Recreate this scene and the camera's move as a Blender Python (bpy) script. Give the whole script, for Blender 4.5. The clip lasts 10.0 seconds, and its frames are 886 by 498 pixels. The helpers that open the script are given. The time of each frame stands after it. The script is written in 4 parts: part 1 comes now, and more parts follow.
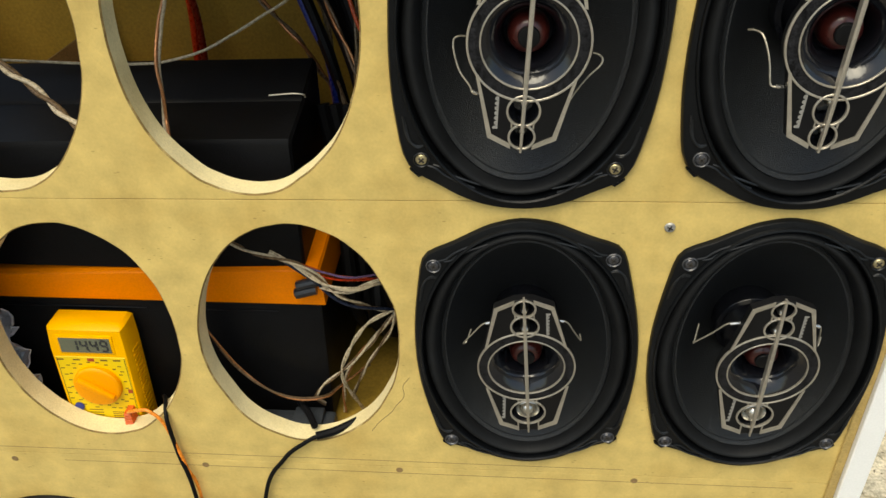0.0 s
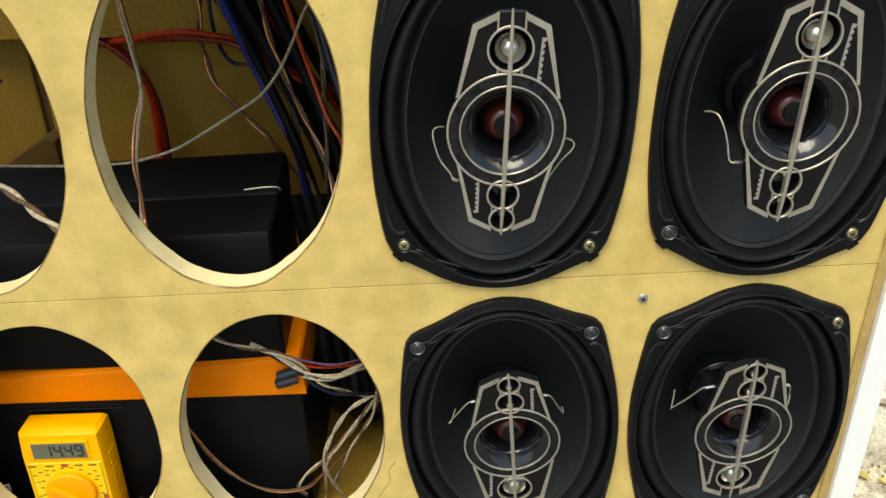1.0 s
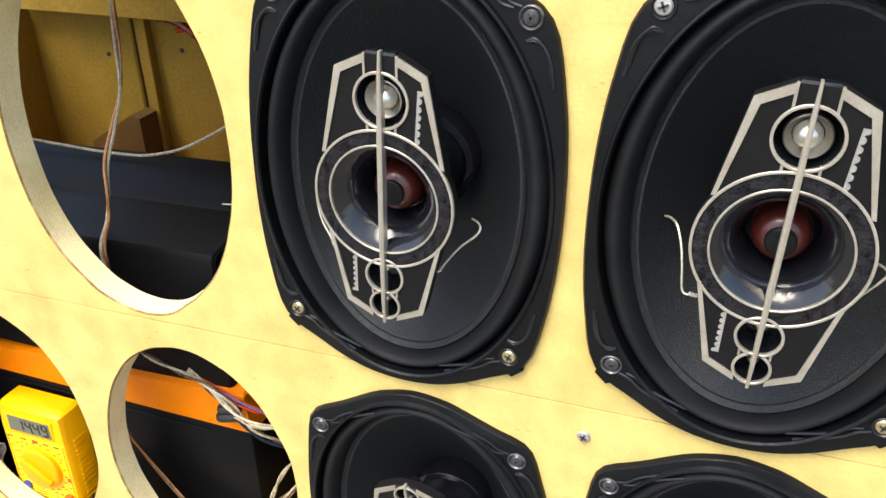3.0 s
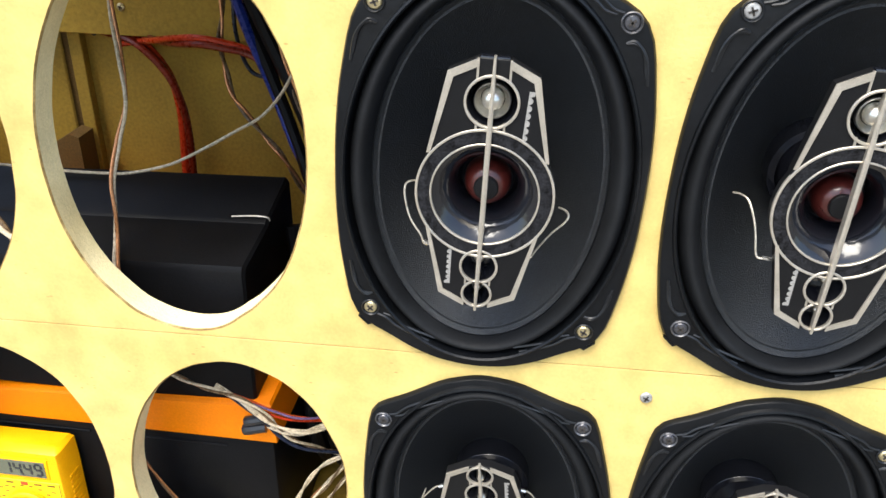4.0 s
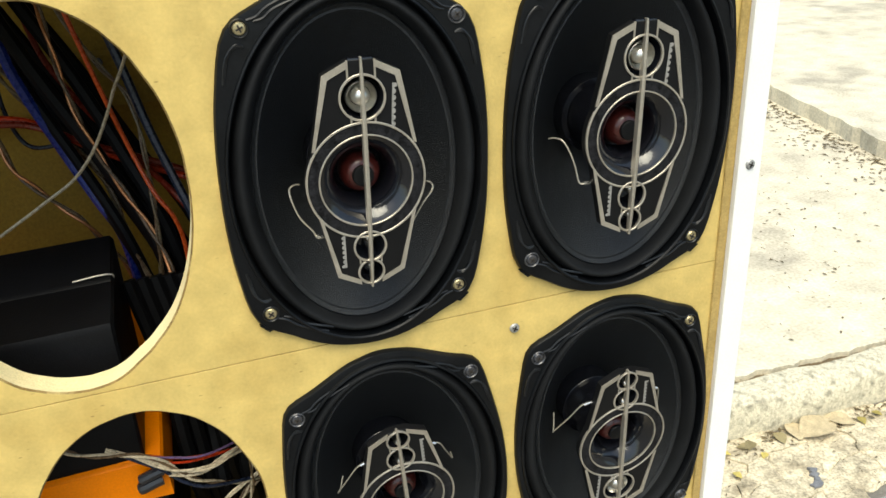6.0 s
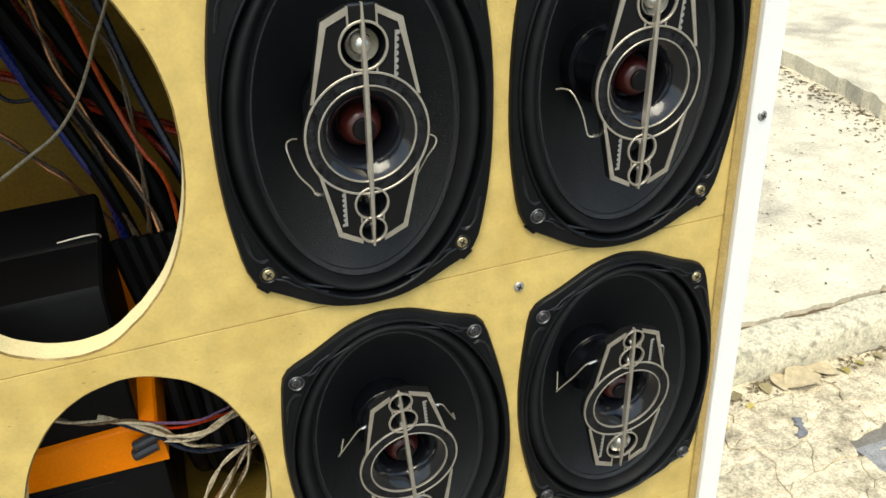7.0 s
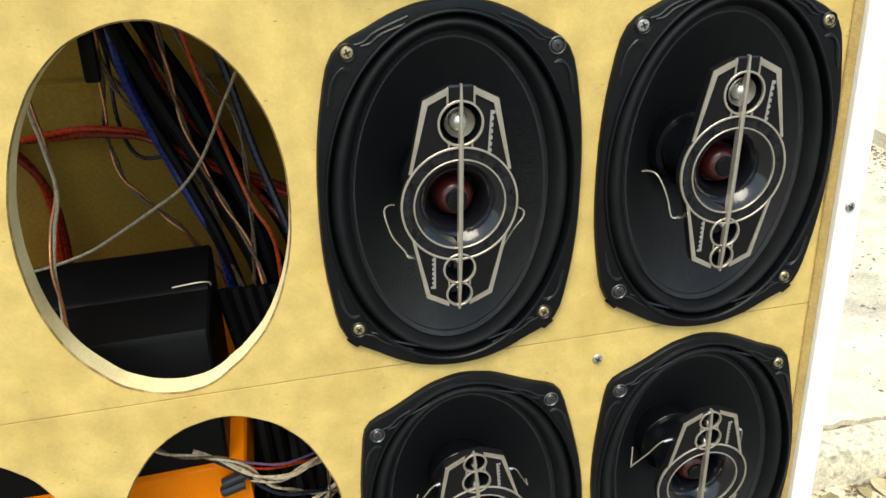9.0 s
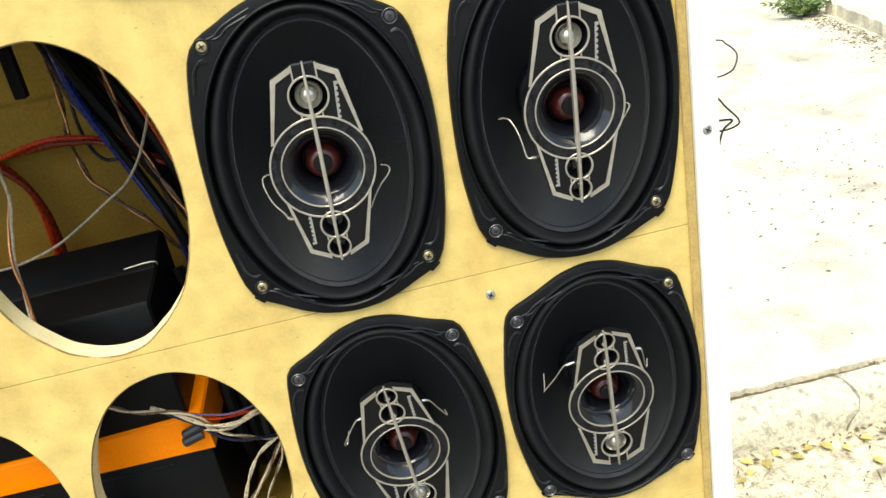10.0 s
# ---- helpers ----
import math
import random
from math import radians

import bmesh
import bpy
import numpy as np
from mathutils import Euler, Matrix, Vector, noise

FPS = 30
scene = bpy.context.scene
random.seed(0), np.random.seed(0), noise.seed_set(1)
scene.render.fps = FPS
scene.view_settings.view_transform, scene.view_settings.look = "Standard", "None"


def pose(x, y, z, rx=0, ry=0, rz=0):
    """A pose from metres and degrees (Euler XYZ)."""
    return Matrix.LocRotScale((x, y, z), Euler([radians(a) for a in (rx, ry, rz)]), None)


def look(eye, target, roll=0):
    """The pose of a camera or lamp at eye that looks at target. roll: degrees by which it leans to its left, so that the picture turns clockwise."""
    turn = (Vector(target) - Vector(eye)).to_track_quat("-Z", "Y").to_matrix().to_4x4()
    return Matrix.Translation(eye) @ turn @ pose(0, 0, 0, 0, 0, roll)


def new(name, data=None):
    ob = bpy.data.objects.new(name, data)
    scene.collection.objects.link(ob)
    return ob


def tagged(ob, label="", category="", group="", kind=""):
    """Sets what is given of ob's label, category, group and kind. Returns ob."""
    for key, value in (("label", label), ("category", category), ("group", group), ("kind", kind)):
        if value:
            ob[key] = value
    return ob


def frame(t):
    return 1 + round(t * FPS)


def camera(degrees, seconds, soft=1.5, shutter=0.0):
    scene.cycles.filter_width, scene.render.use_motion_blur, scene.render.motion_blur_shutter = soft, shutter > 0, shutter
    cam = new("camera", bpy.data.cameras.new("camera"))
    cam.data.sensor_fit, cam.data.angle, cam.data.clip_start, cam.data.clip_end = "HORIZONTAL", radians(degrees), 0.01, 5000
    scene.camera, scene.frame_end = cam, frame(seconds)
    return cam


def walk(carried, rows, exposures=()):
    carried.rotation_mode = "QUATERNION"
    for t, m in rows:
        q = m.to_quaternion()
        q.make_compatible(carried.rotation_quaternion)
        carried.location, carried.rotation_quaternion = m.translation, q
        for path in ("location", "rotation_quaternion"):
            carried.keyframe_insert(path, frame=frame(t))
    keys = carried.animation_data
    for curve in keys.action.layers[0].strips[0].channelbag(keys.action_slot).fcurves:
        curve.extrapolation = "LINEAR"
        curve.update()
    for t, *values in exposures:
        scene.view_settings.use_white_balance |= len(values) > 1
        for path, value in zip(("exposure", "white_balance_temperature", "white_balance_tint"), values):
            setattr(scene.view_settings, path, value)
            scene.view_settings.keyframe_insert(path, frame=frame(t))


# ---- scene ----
cam = camera(55.5, 10.0)
PATH = [
    (0, (-0.094, -0.487, 1.455), (-0.208, 1.173, 0.345), -0.8),
    (0.5, (-0.125, -0.5, 1.451), (-0.042, 1.255, 0.497), 0.9),
    (1, (-0.124, -0.501, 1.465), (-0.09, 1.26, 0.517), -1.2),
    (1.5, (-0.078, -0.477, 1.48), (-0.139, 1.286, 0.539), -2.4),
    (2, (0.052, -0.383, 1.484), (-0.475, 1.276, 0.5), -3.5),
    (2.2, (0.09, -0.361, 1.472), (-0.583, 1.28, 0.548), -2.7),
    (3.3, (0.069, -0.351, 1.457), (-0.537, 1.286, 0.48), -0.4),
    (3.5, (0.042, -0.363, 1.455), (-0.52, 1.293, 0.484), -0.5),
    (4, (-0.046, -0.415, 1.467), (-0.268, 1.331, 0.517), 1.1),
    (4.5, (-0.085, -0.487, 1.456), (-0.013, 1.236, 0.444), 2.1),
    (5, (-0.075, -0.581, 1.448), (-0.037, 1.214, 0.568), 0.1),
    (5.5, (-0.111, -0.56, 1.448), (0.155, 1.254, 0.649), -4.3),
    (5.7, (-0.148, -0.524, 1.454), (0.281, 1.255, 0.647), -4.1),
    (6.8, (-0.177, -0.455, 1.462), (0.376, 1.203, 0.49), -1.8),
    (7, (-0.173, -0.458, 1.452), (0.359, 1.219, 0.501), -2.9),
    (7.5, (-0.189, -0.463, 1.451), (0.269, 1.234, 0.497), -1.6),
    (8, (-0.182, -0.469, 1.451), (0.235, 1.266, 0.549), -2.5),
    (8.5, (-0.172, -0.482, 1.458), (0.169, 1.307, 0.632), -1.9),
    (9, (-0.175, -0.486, 1.462), (0.169, 1.319, 0.671), -2.2),
    (9.5, (-0.149, -0.505, 1.477), (0.162, 1.3, 0.676), -6.4),
    (10, (-0.043, -0.577, 1.456), (0.08, 1.245, 0.641), -10.9),
]
EXPOSURES = [(0.0, 0.54, 7230, 1), (0.5, 0.62, 6950, 1), (1.0, 0.75, 6900, 1), (1.5, 0.97, 6850, 1), (2.0, 0.97, 6850, 0), (3.3, 1.71, 6480, 8), (4.0, 1.66, 6300, 7), (4.5, 1.33, 6700, 0), (5.5, 0.95, 6800, 0), (7.0, 0.79, 6800, 0), (8.0, 0.82, 6780, 0), (9.0, 0.97, 6780, 0), (10.0, 1.25, 6700, 0)]
walk(cam, [(t, look(eye, target, roll)) for t, eye, target, roll in PATH], EXPOSURES)

# ---------------------------------------------------------------- light
world = bpy.data.worlds.new("world")
world.use_nodes = True
scene.world = world
wn = world.node_tree
sky = wn.nodes.new("ShaderNodeTexSky")
sky.sky_type = "NISHITA"
sky.sun_disc = False
SUN = Vector((-0.18, -0.42, 0.89)).normalized()
sky.sun_elevation = math.asin(SUN.z)
sky.sun_rotation = math.atan2(SUN.x, SUN.y)
sky.dust_density = 3.0
wn.links.new(sky.outputs[0], wn.nodes["Background"].inputs[0])
wn.nodes["Background"].inputs[1].default_value = 0.15
sun_data = bpy.data.lights.new("sun", "SUN")
sun_data.energy, sun_data.angle, sun_data.color = 1.5, radians(38), (1.0, 0.94, 0.84)
sun = new("sun", sun_data)
sun.matrix_world = look(SUN * 20, (0, 0, 0))


# ---------------------------------------------------------------- materials
def mat(name, colour, rough=0.6, metal=0.0, vary=0.12, scale=60.0, fine=600.0, bump=0.0, bump_scale=400.0,
        second=None, amount=0.0, spec=0.5, coat=0.0, random_hue=0.0, grain=1.0):
    """A node material: a base colour varied at two scales, blotches of a second colour, fine relief."""
    m = bpy.data.materials.new(name)
    m.use_nodes = True
    nt = m.node_tree
    b = nt.nodes["Principled BSDF"]
    b.inputs["Metallic"].default_value = metal
    b.inputs["Specular IOR Level"].default_value = spec
    b.inputs["Coat Weight"].default_value = coat
    geo = nt.nodes.new("ShaderNodeTexCoord")
    def noise_node(s, detail=4.0):
        n = nt.nodes.new("ShaderNodeTexNoise")
        n.inputs["Scale"].default_value = s
        n.inputs["Detail"].default_value = detail
        nt.links.new(geo.outputs["Object"], n.inputs["Vector"])
        return n
    n1, n2 = noise_node(scale), noise_node(fine, 2.0)
    add = nt.nodes.new("ShaderNodeMath")
    add.operation = "ADD"
    nt.links.new(n1.outputs["Fac"], add.inputs[0])
    half = nt.nodes.new("ShaderNodeMapRange")
    half.inputs["To Min"].default_value, half.inputs["To Max"].default_value = 0.5 - grain / 2, 0.5 + grain / 2
    nt.links.new(n2.outputs["Fac"], half.inputs["Value"])
    nt.links.new(half.outputs[0], add.inputs[1])
    ramp = nt.nodes.new("ShaderNodeMapRange")
    ramp.inputs["From Min"].default_value, ramp.inputs["From Max"].default_value = 0.7, 1.3
    ramp.inputs["To Min"].default_value, ramp.inputs["To Max"].default_value = 1 - vary, 1 + vary
    nt.links.new(add.outputs[0], ramp.inputs["Value"])
    if random_hue:
        info = nt.nodes.new("ShaderNodeObjectInfo")
        r2 = nt.nodes.new("ShaderNodeMapRange")
        r2.inputs["To Min"].default_value, r2.inputs["To Max"].default_value = 1 - random_hue, 1 + random_hue
        nt.links.new(info.outputs["Random"], r2.inputs["Value"])
        mm = nt.nodes.new("ShaderNodeMath")
        mm.operation = "MULTIPLY"
        nt.links.new(ramp.outputs[0], mm.inputs[0])
        nt.links.new(r2.outputs[0], mm.inputs[1])
        level = mm.outputs[0]
    else:
        level = ramp.outputs[0]
    mix = nt.nodes.new("ShaderNodeVectorMath")
    mix.operation = "SCALE"
    if second:
        n3 = noise_node(scale * 0.35, 6.0)
        r3 = nt.nodes.new("ShaderNodeMapRange")
        r3.inputs["From Min"].default_value, r3.inputs["From Max"].default_value = 0.5, 0.72
        r3.inputs["To Max"].default_value = amount
        nt.links.new(n3.outputs["Fac"], r3.inputs["Value"])
        mc = nt.nodes.new("ShaderNodeMix")
        mc.data_type = "RGBA"
        mc.inputs["A"].default_value = (*colour, 1)
        mc.inputs["B"].default_value = (*second, 1)
        nt.links.new(r3.outputs[0], mc.inputs["Factor"])
        nt.links.new(mc.outputs["Result"], mix.inputs[0])
    else:
        mix.inputs[0].default_value = colour
    nt.links.new(level, mix.inputs["Scale"])
    nt.links.new(mix.outputs[0], b.inputs["Base Color"])
    rr = nt.nodes.new("ShaderNodeMapRange")
    rr.inputs["To Min"].default_value, rr.inputs["To Max"].default_value = max(0.02, rough * 0.8), min(1.0, rough * 1.2)
    nt.links.new(n1.outputs["Fac"], rr.inputs["Value"])
    nt.links.new(rr.outputs[0], b.inputs["Roughness"])
    if bump:
        n4 = noise_node(bump_scale, 3.0)
        bp = nt.nodes.new("ShaderNodeBump")
        bp.inputs["Strength"].default_value = bump
        bp.inputs["Distance"].default_value = 0.001
        nt.links.new(n4.outputs["Fac"], bp.inputs["Height"])
        nt.links.new(bp.outputs[0], b.inputs["Normal"])
    return m


def mdf_material():
    """Raw fibreboard: pale ochre, cloudy stains, dark short fibres, pin-point flecks."""
    m = mat("raw fibreboard", (0.63, 0.46, 0.152), 0.6, vary=0.20, scale=48, fine=420, bump=0.3, bump_scale=500,
            second=(0.50, 0.335, 0.095), amount=0.7, spec=0.3, grain=0.3)
    nt = m.node_tree
    b = nt.nodes["Principled BSDF"]
    old = b.inputs["Base Color"].links[0].from_socket
    geo = nt.nodes.new("ShaderNodeTexCoord")
    mp = nt.nodes.new("ShaderNodeMapping")
    mp.inputs["Scale"].default_value = (1.0, 1.0, 2.6)
    nt.links.new(geo.outputs["Object"], mp.inputs["Vector"])
    vor = nt.nodes.new("ShaderNodeTexVoronoi")
    vor.inputs["Scale"].default_value = 95
    nt.links.new(mp.outputs[0], vor.inputs["Vector"])
    r = nt.nodes.new("ShaderNodeMapRange")
    r.inputs["From Min"].default_value, r.inputs["From Max"].default_value = 0.05, 0.16
    r.inputs["To Min"].default_value, r.inputs["To Max"].default_value = 0.6, 0.0
    nt.links.new(vor.outputs["Distance"], r.inputs["Value"])
    n = nt.nodes.new("ShaderNodeTexNoise")
    n.inputs["Scale"].default_value = 34
    nt.links.new(geo.outputs["Object"], n.inputs["Vector"])
    r2 = nt.nodes.new("ShaderNodeMapRange")
    r2.inputs["From Min"].default_value, r2.inputs["From Max"].default_value = 0.5, 0.62
    nt.links.new(n.outputs["Fac"], r2.inputs["Value"])
    mu = nt.nodes.new("ShaderNodeMath")
    mu.operation = "MULTIPLY"
    nt.links.new(r.outputs[0], mu.inputs[0])
    nt.links.new(r2.outputs[0], mu.inputs[1])
    mc = nt.nodes.new("ShaderNodeMix")
    mc.data_type = "RGBA"
    mc.inputs["B"].default_value = (0.20, 0.11, 0.03, 1)
    nt.links.new(mu.outputs[0], mc.inputs["Factor"])
    nt.links.new(old, mc.inputs["A"])
    nt.links.new(mc.outputs["Result"], b.inputs["Base Color"])
    return m


M_MDF = mdf_material()
M_EDGE = mat("sawn fibreboard edge", (0.76, 0.645, 0.36), 0.8, vary=0.12, scale=40, fine=700, bump=0.5, bump_scale=700, second=(0.5, 0.37, 0.15), amount=0.5, spec=0.2)
M_STRIP = mat("brown strip", (0.42, 0.295, 0.105), 0.75, vary=0.2, scale=60, bump=0.3, spec=0.2)
M_TORN = mat("torn fibreboard skin", (0.20, 0.13, 0.045), 0.85, vary=0.4, scale=120, fine=900, bump=0.5, second=(0.55, 0.42, 0.18), amount=0.8, spec=0.2)
M_DARKWOOD = mat("dark brown plywood", (0.13, 0.075, 0.022), 0.7, vary=0.25, scale=30, bump=0.3, spec=0.2)
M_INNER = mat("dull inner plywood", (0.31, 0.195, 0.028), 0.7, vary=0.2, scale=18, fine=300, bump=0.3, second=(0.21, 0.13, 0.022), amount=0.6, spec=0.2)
M_WHITE = mat("white paint", (0.86, 0.85, 0.82), 0.45, vary=0.04, scale=20, bump=0.1, bump_scale=200)
M_PENCIL = mat("pencil graphite", (0.24, 0.15, 0.06), 0.7)
M_FLANGE = mat("black pressed steel and gasket", (0.0038, 0.0044, 0.0054), 0.36, vary=0.3, scale=50, fine=500, bump=0.2, bump_scale=300, second=(0.013, 0.0135, 0.0145), amount=0.6, spec=0.20)
M_RIB = mat("shiny gasket moulding", (0.006, 0.0068, 0.008), 0.38, vary=0.4, scale=120, second=(0.015, 0.017, 0.020), amount=0.8, spec=0.36)
M_RUBBER = mat("black rubber surround", (0.0065, 0.007, 0.0078), 0.6, vary=0.25, scale=60, bump=0.08, second=(0.012, 0.013, 0.0145), amount=0.5, spec=0.2)
M_CONE = mat("speckled mica cone", (0.0062, 0.0074, 0.0090), 0.44, vary=0.9, scale=900, fine=1700, bump=0.8, bump_scale=1400, second=(0.016, 0.019, 0.023), amount=0.6, spec=0.58)
M_BRIDGE = mat("matt black plastic", (0.006, 0.006, 0.0065), 0.45, vary=0.15, bump=0.1, bump_scale=1200, spec=0.18)
M_BAND = mat("woven dark grey ring", (0.013, 0.013, 0.0145), 0.4, vary=0.9, scale=260, fine=900, bump=0.5, bump_scale=300, spec=0.12)
M_GLOSS = mat("gloss black plastic", (0.006, 0.0065, 0.009), 0.12, vary=0.1, coat=0.35, spec=0.40, bump=0.5, bump_scale=110)
M_TRIM = mat("brushed champagne trim", (0.47, 0.43, 0.36), 0.33, metal=0.65, vary=0.14, scale=120, fine=1500, bump=0.06, bump_scale=900, second=(0.56, 0.52, 0.45), amount=0.6)
M_MARK = mat("worn silver print", (0.25, 0.24, 0.22), 0.5, vary=0.25, scale=700, fine=1500)
M_SATIN = mat("satin silver dome and glint", (0.62, 0.60, 0.55), 0.32, metal=1.0, vary=0.08, scale=300)
M_RED = mat("translucent red dome", (0.058, 0.0095, 0.007), 0.30, vary=0.3, scale=200, coat=0.15)
M_TIN = mat("tinned braid", (0.47, 0.43, 0.35), 0.4, metal=0.7, vary=0.25, scale=900)
M_SOLDER = mat("solder", (0.7, 0.68, 0.64), 0.25, metal=0.9)
M_BRASS = mat("brass plated screw", (0.50, 0.42, 0.24), 0.35, metal=0.8, vary=0.2, scale=500)
M_STEEL = mat("dull steel screw", (0.36, 0.355, 0.34), 0.45, metal=0.45, vary=0.25, scale=500)
M_DARKSTEEL = mat("black screw", (0.08, 0.08, 0.088), 0.3, metal=0.6, vary=0.2, scale=500)
M_WASHER = mat("dull grey washer rim", (0.10, 0.10, 0.105), 0.38, metal=0.6, vary=0.4, scale=400)
M_SLOT = mat("dark slot", (0.03, 0.025, 0.02), 0.7)
M_ORANGE = mat("orange battery plastic", (0.88, 0.225, 0.0), 0.42, vary=0.08, scale=25, bump=0.08, second=(0.78, 0.18, 0.0), amount=0.4, spec=0.2)
M_BLACK = mat("black battery plastic", (0.0045, 0.0045, 0.005), 0.42, vary=0.25, scale=30, bump=0.15, bump_scale=800, second=(0.008, 0.008, 0.009), amount=0.5, spec=0.10)
M_TAPE = mat("black tape", (0.013, 0.013, 0.016), 0.3, vary=0.2, bump=0.3, bump_scale=200)
M_YELLOW = mat("yellow meter plastic", (0.90, 0.43, 0.001), 0.4, vary=0.05, scale=30, bump=0.05, second=(0.84, 0.35, 0.001), amount=0.3, spec=0.25)
M_KNOB = mat("amber dial plastic", (0.90, 0.33, 0.001), 0.4, vary=0.05, scale=30, spec=0.25)
M_PLUG = mat("red-orange plug", (0.60, 0.10, 0.01), 0.45, vary=0.2, scale=200)
M_LABEL = mat("yellow printed label", (0.80, 0.55, 0.005), 0.45, vary=0.05)
M_LCD = mat("liquid crystal glass", (0.125, 0.13, 0.085), 0.18, vary=0.06, scale=80)
M_INK = mat("black ink", (0.02, 0.02, 0.022), 0.5)
M_REDINK = mat("red ink", (0.38, 0.06, 0.015), 0.5)
M_PRINT = mat("faded brown print", (0.16, 0.085, 0.01), 0.5, vary=0.4, scale=500)
M_BLOCK = mat("grey-black connector plastic", (0.035, 0.040, 0.047), 0.4, vary=0.25, scale=80, bump=0.2)
M_BLUE = mat("blue button", (0.02, 0.035, 0.22), 0.35)
M_BAG = mat("crumpled grey plastic sheet", (0.50, 0.52, 0.54), 0.35, vary=0.15, scale=60, bump=0.4, bump_scale=120)


def wire(name, colour, rough=0.28, metal=0.0):
    return mat(name, colour, rough, metal, vary=0.25, scale=300, second=tuple(c * 0.45 for c in colour), amount=0.3, spec=0.26)


M_COPPER = wire("clear sleeve over copper", (0.38, 0.17, 0.07), 0.25, 0.45)
M_SILVERW = wire("clear sleeve over tinned wire", (0.47, 0.39, 0.27), 0.28, 0.2)
M_WHITEW = wire("off-white wire", (0.42, 0.35, 0.24))
M_REDW = wire("red wire", (0.40, 0.030, 0.006))
M_ORW = wire("orange-red wire", (0.50, 0.075, 0.015))
M_DREDW = wire("dark red wire", (0.15, 0.014, 0.005))
M_BLUEW = wire("blue wire", (0.010, 0.023, 0.17))
M_NAVYW = wire("navy wire", (0.010, 0.014, 0.028))
M_BLACKW = mat("black wire", (0.0045, 0.0045, 0.005), 0.5, vary=0.2, scale=200, spec=0.10)
M_TANW = wire("brown striped wire", (0.105, 0.068, 0.036))
# darker copy of M_SILVERW: the shade on the bundle is in its colour
M_SHADEW = wire("clear-sleeved wire darkened for shade", (0.13, 0.10, 0.06))
M_VIOLETW = wire("violet wire", (0.13, 0.08, 0.16))
M_LEAD = wire("orange test lead", (0.85, 0.26, 0.03))


# ---------------------------------------------------------------- mesh helpers
def finish(bm, name, material, smooth=True, angle=35):
    bmesh.ops.recalc_face_normals(bm, faces=bm.faces)
    me = bpy.data.meshes.new(name)
    bm.to_mesh(me)
    bm.free()
    me.materials.append(material)
    if smooth:
        for p in me.polygons:
            p.use_smooth = True
        me.set_sharp_from_angle(angle=radians(angle))
    return me


def part(name, bm, material, parent=None, label="", at=None, smooth=True):
    ob = new(name, finish(bm, name, material, smooth))
    ob.parent = parent
    if at is not None:
        ob.matrix_basis = at
    return tagged(ob, label)


def thing(name, label, category, at=None, group="", kind=""):
    ob = new(name)
    ob.empty_display_size = 0.02
    if at is not None:
        ob.matrix_basis = at
    return tagged(ob, label, category, group, kind)


def single(name, bm, material, label, category, group="", kind="", smooth=True, at=None):
    return tagged(part(name, bm, material, None, "", at, smooth), label, category, group, kind)


def box(bm, x0, x1, y0, y1, z0, z1, bevel=0.0, segments=2):
    r = bmesh.ops.create_cube(bm, size=1.0)
    for v in r["verts"]:
        v.co = Vector(((x0 + x1) / 2 + v.co.x * (x1 - x0), (y0 + y1) / 2 + v.co.y * (y1 - y0), (z0 + z1) / 2 + v.co.z * (z1 - z0)))
    if bevel:
        vs = set(r["verts"])
        bmesh.ops.bevel(bm, geom=[e for e in bm.edges if e.verts[0] in vs and e.verts[1] in vs], offset=bevel, segments=segments, affect="EDGES", profile=0.5)
    return bm


def loft(bm, loops, closed=True, cap_first=False, cap_last=False):
    """Loops of equal length joined by quads."""
    rows = [[bm.verts.new(p) for p in lp] for lp in loops]
    n = len(rows[0])
    for a, b in zip(rows, rows[1:]):
        for i in range(n if closed else n - 1):
            j = (i + 1) % n
            bm.faces.new((a[i], a[j], b[j], b[i]))
    if cap_first:
        bm.faces.new(rows[0])
    if cap_last:
        bm.faces.new(rows[-1][::-1])
    return bm


def lathe(bm, profile, n=32, cx=0.0, cz=0.0, cap_first=False, cap_last=False):
    """Turned about the y axis: profile of (radius, y)."""
    loops = [[(cx + r * math.cos(2 * math.pi * i / n), y, cz + r * math.sin(2 * math.pi * i / n)) for i in range(n)] for r, y in profile]
    return loft(bm, loops, True, cap_first, cap_last)


def glide(points, steps=8):
    """Catmull-Rom curve through the points."""
    p = [Vector(q) for q in points]
    p = [p[0] * 2 - p[1]] + p + [p[-1] * 2 - p[-2]]
    out = []
    for a, b, c, d in zip(p, p[1:], p[2:], p[3:]):
        for i in range(steps):
            t = i / steps
            out.append(0.5 * (2 * b + (c - a) * t + (2 * a - 5 * b + 4 * c - d) * t * t + (3 * b - a - 3 * c + d) * t ** 3))
    return out + [p[-2]]


def tube(bm, points, r, n=8, steps=8, smooth_path=True, twist=0.0, pitch=0.02, phase=0.0):
    """A cable along the points; with twist it winds about the path (one strand of a pair)."""
    path = glide(points, steps) if smooth_path else [Vector(q) for q in points]
    loops, run = [], 0.0
    up = Vector((0.3, -0.8, 0.52)).normalized()
    for i, q in enumerate(path):
        d = (path[min(i + 1, len(path) - 1)] - path[max(i - 1, 0)]).normalized()
        s = d.cross(up)
        s = s.normalized() if s.length > 1e-4 else Vector((1, 0, 0))
        u = s.cross(d).normalized()
        up = u
        if i:
            run += (q - path[i - 1]).length
        a = 2 * math.pi * run / pitch + phase
        c = q + (s * math.cos(a) + u * math.sin(a)) * twist
        loops.append([c + (s * math.cos(2 * math.pi * k / n) + u * math.sin(2 * math.pi * k / n)) * r for k in range(n)])
    return loft(bm, loops, True, True, True)


